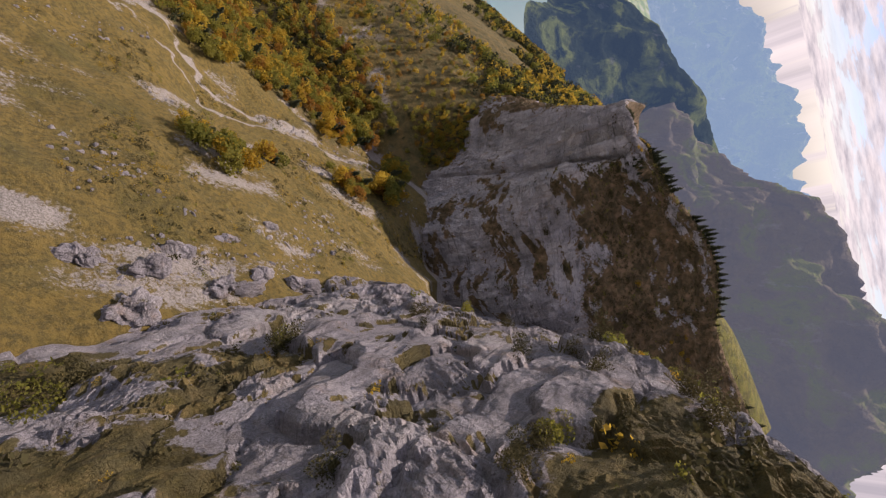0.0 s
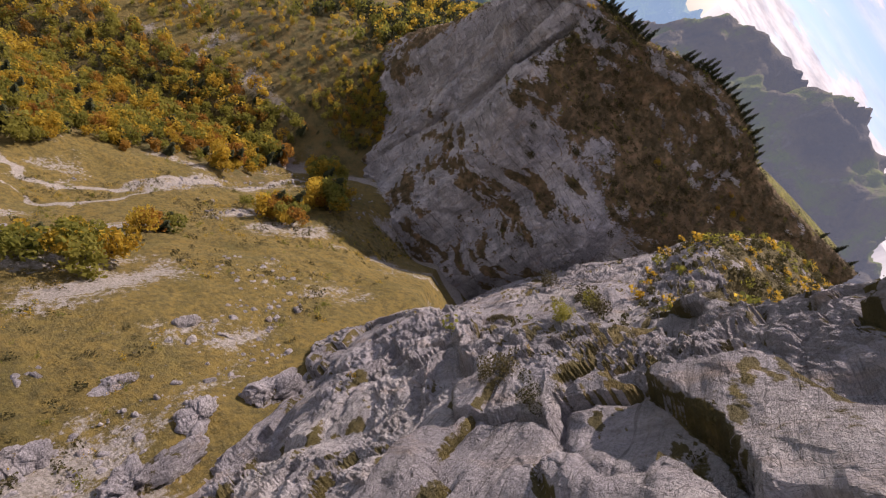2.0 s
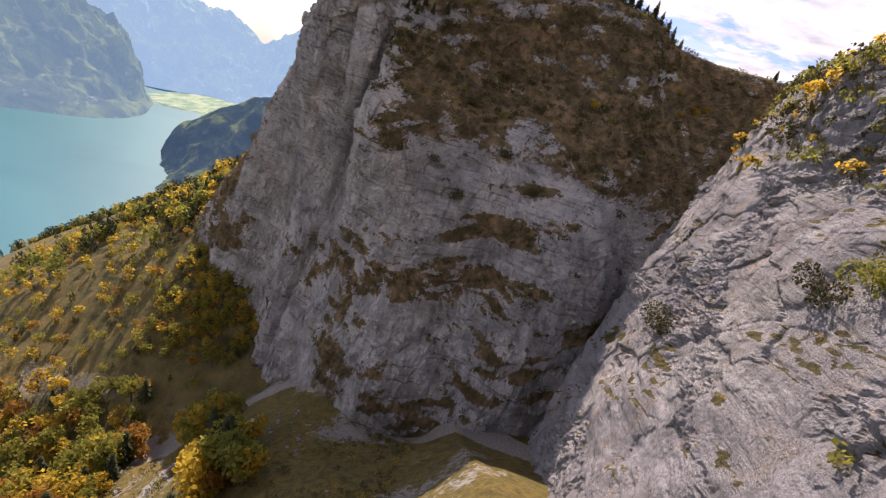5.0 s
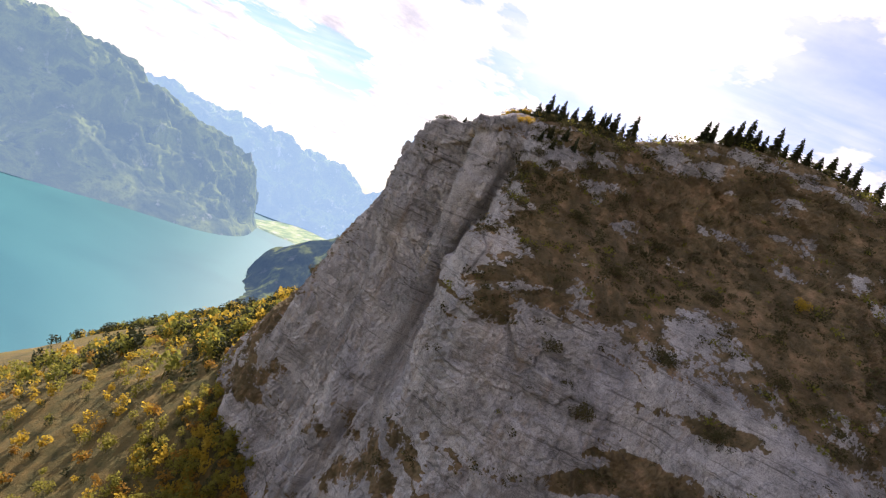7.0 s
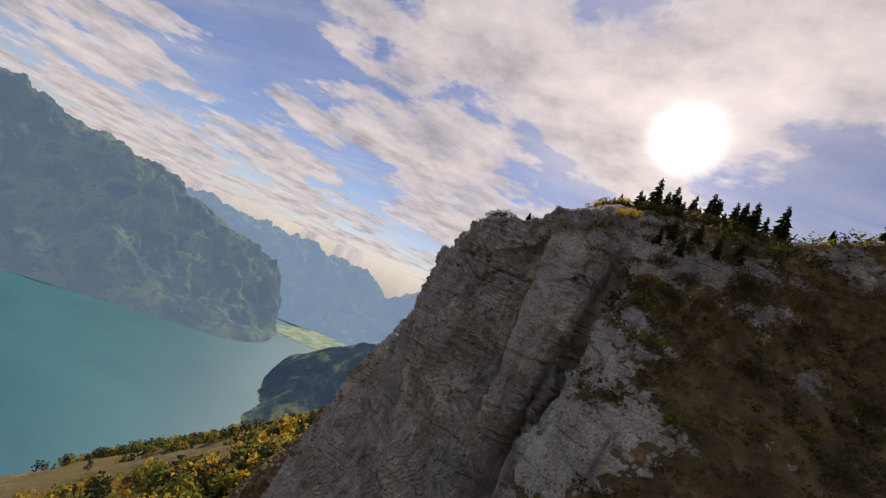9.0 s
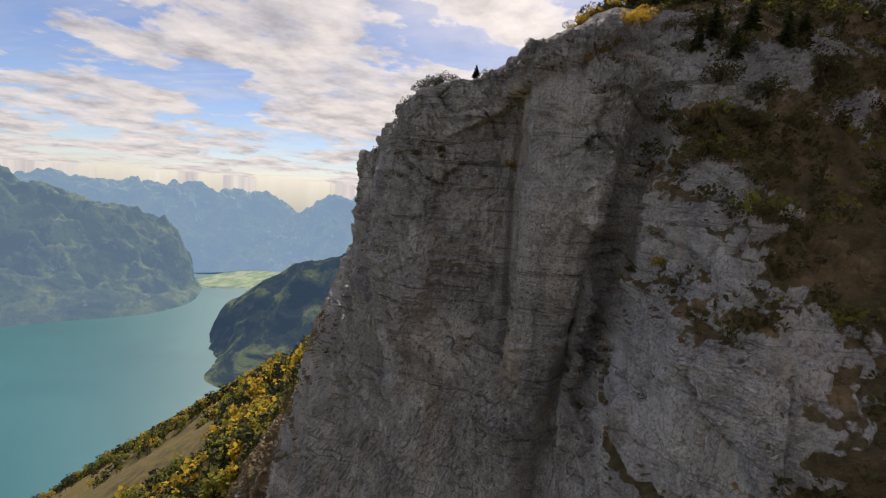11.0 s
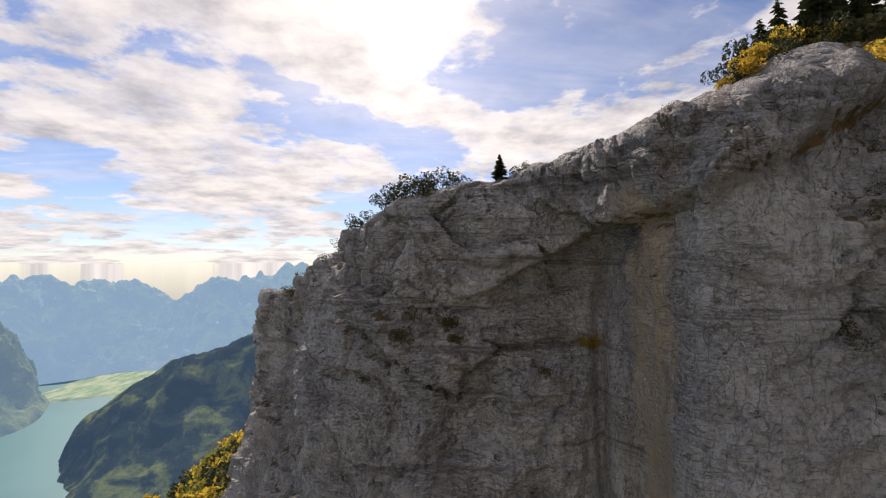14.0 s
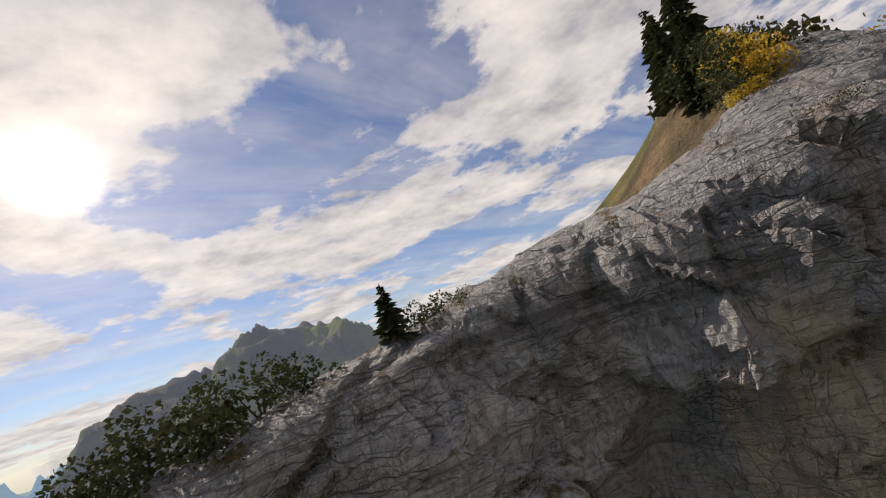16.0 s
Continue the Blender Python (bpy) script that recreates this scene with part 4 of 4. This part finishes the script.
face = flat_g[(flat_g[:, 0] > -106) & (flat_g[:, 0] < -64) & (flat_g[:, 2] > -140) & (flat_g[:, 2] < -92)]
low = rng.choice(len(face), 260, p=(ease(-face[:, 2], 92, 125) + 0.1) / (ease(-face[:, 2], 92, 125) + 0.1).sum())
scatter("face_tufts", "small dark plants in the cracks of the cliff face", [SCRUB, SCRUB], FINE_TUFTS, [(*face[i], 0.18 + 0.5 * rng.random() ** 2) for i in low])
flat_g, want = WALL_G.reshape(-1, 3), np.clip(WALL_P.reshape(-1) - 0.35, 0, 1)
pick = rng.choice(len(flat_g), 1700, p=want / want.sum())
rows_top = WALL_G[int(3.0 / 6 * WALL_G.shape[0]): int(4.6 / 6 * WALL_G.shape[0])].reshape(-1, 3)
rows_top = rows_top[rows_top[:, 1] > 128]
scatter("spur_bushes", "green and yellow bushes along the top of the rock spur", [SCRUB, GREEN, GOLD], tuft_shapes((0, 0, 0, 1, 0, 2), 0.2, 60), [(*rows_top[i], 0.9 + 2.2 * rng.random() ** 2) for i in rng.integers(len(rows_top), size=560)])
scatter("wall_scrub", "low scrub on the ledges of the rock wall", [SCRUB, GREEN, GOLD], TUFTS, [(*flat_g[i], 0.45 + 2.8 * rng.random() ** 3) for i in pick])
places = []
while len(places) < 2600:
    x, y = -5 - 130 * rng.random(), 20 + 230 * rng.random()
    if float(fractal(np.array([(x / 22, y / 22, 3.0)]), 3, 95)[0]) > 0.1:
        places.append((x, y, ground_z(x, y), 0.35 + 1.7 * rng.random() ** 3))
scatter("meadow_bushes", "low bushes dotted over the autumn meadow", [SCRUB, GREEN, GOLD], TUFTS, places)


WALL_BUSH = [tagged(bush(s_, m_, l_, 1.5), group="bushes on the rock wall") for s_, m_, l_ in
             ((61, SCRUB, "dark green bush rooted in the pale rock wall"), (62, GREEN, "green bush rooted in the pale rock wall"), (63, SCRUB, "dark green bush rooted in the pale rock wall"))]
flat_g = WALL_G.reshape(-1, 3)
for x, y, z, size, k in [(15, 1, -78, 3.6, 1), (14, 5, -80, 2.8, 0), (13, 8, -82, 2.0, 2), (13.4, 38, -72, 2.6, 0), (12.5, 40, -74, 2.2, 2), (23, 17, -29, 1.8, 0), (25, 40, -16.4, 2.2, 1), (24.3, 28, -14, 1.6, 0),
                         (25, 36, -17, 2.0, 2), (22, 61, -18, 1.8, 0), (27, 57, -2, 2.4, 0), (26, 62, -6, 2.0, 2), (12.4, 39, -73, 1.8, 1), (19, 61, -32.5, 1.5, 0), (21.7, 73, -28, 2.0, 2), (21.5, 84, -27, 2.4, 0), (22, 79, -24, 2.2, 1),
                         (12, 75, -72, 1.6, 0), (12.8, 76, -69, 1.9, 2), (14, 70, -64, 1.3, 0), (40, 178, -110, 3.2, 0), (45, 166, -102, 3.6, 2), (43, 171, -105, 3.0, 1), (34, 208, -133, 3.4, 0), (14, 92, -68, 1.6, 1), (24, 48, -10, 1.6, 0), (29, 70, -6, 2.2, 0)]:
    at = flat_g[np.argmin(((flat_g - (x, y, z)) ** 2).sum(1))]
    set_at(WALL_BUSH[k], Vector(at), size, used)


def outcrop(seed, place, size):
    """A weathered rib of limestone that stands out of the meadow."""
    u, v = np.meshgrid(np.linspace(0, 2 * math.pi, 120), np.linspace(0, 1, 44))
    r = np.sin(v * math.pi / 2 + 0.25).clip(0, 1)
    g = np.stack([size[0] * np.cos(u) * np.cos(v * 1.5), size[1] * np.sin(u) * np.cos(v * 1.5), size[2] * (1.25 * r - 0.6)], 2)
    away = g / np.linalg.norm(g + 1e-6, axis=2)[:, :, None]
    p = g.reshape(-1, 3) + seed * 31.0
    p[:, 0] += 0.9 * fractal(p / 4, 2, 51)
    b1, j1 = blocks(p / np.array((2.6, 3.2, 1.9)), 53 + seed)
    b2, j2 = blocks(p / np.array((1.1, 1.3, 0.9)), 57 + seed)
    d = 1.3 * (b1 - 0.5) - 0.5 * (1 - j1) + 0.5 * (b2 - 0.5) - 0.25 * (1 - j2) + 2.2 * fractal(p / 6, 3, 59)
    d = d.reshape(u.shape)
    d[:, -1] = d[:, 0]
    g = g + away * d[:, :, None]
    g[-1] = g[-1].mean(0)
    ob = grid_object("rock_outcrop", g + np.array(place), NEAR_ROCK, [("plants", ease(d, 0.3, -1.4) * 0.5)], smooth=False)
    return tagged(ob, "pale fractured limestone outcrop standing out of the meadow", "rock outcrop", group="outcrops in the meadow")


for n_, (x, y, sx, sy, sz) in enumerate([(0, 51, 4, 11, 5), (2, 80, 3.5, 8, 4.5), (-8, 32, 4, 5, 4), (-4, 66, 2.5, 5, 2.4), (3, 24, 5, 7, 5), (-14, 43, 3, 4, 2.2), (5, 100, 2.5, 6, 3), (-18, 62, 2, 6, 1.6), (-24, 84, 2, 5, 1.5), (-12, 18, 3, 6, 3)]):
    outcrop(n_, (x, y, ground_z(x, y) + 0.4), (sx, sy, sz))


def boulder_shapes():
    out_ = []
    for i in range(4):
        r = np.random.default_rng(390 + i)
        bm = bmesh.new()
        bmesh.ops.create_icosphere(bm, subdivisions=2, radius=0.6)
        v = np.array([q.co[:] for q in bm.verts])
        f = [tuple(q.index for q in face.verts) for face in bm.faces]
        bm.free()
        cut = r.normal(size=(7, 3))
        cut /= np.linalg.norm(cut, axis=1)[:, None]
        for c in cut:
            over = np.maximum(v @ c - 0.38, 0)
            v = v - over[:, None] * c
        out_.append(shape(v * (1.2, 0.9, 0.8), f, 0))
    return out_


places = []
while len(places) < 1700:
    x, y = -4 - 150 * rng.random() ** 1.5, 20 + 230 * rng.random()
    if float(fractal(np.array([(x / 26, y / 40, 9.0)]), 3, 79)[0]) > 0.15:
        places.append((x, y, ground_z(x, y), 0.3 + 1.8 * rng.random() ** 4))
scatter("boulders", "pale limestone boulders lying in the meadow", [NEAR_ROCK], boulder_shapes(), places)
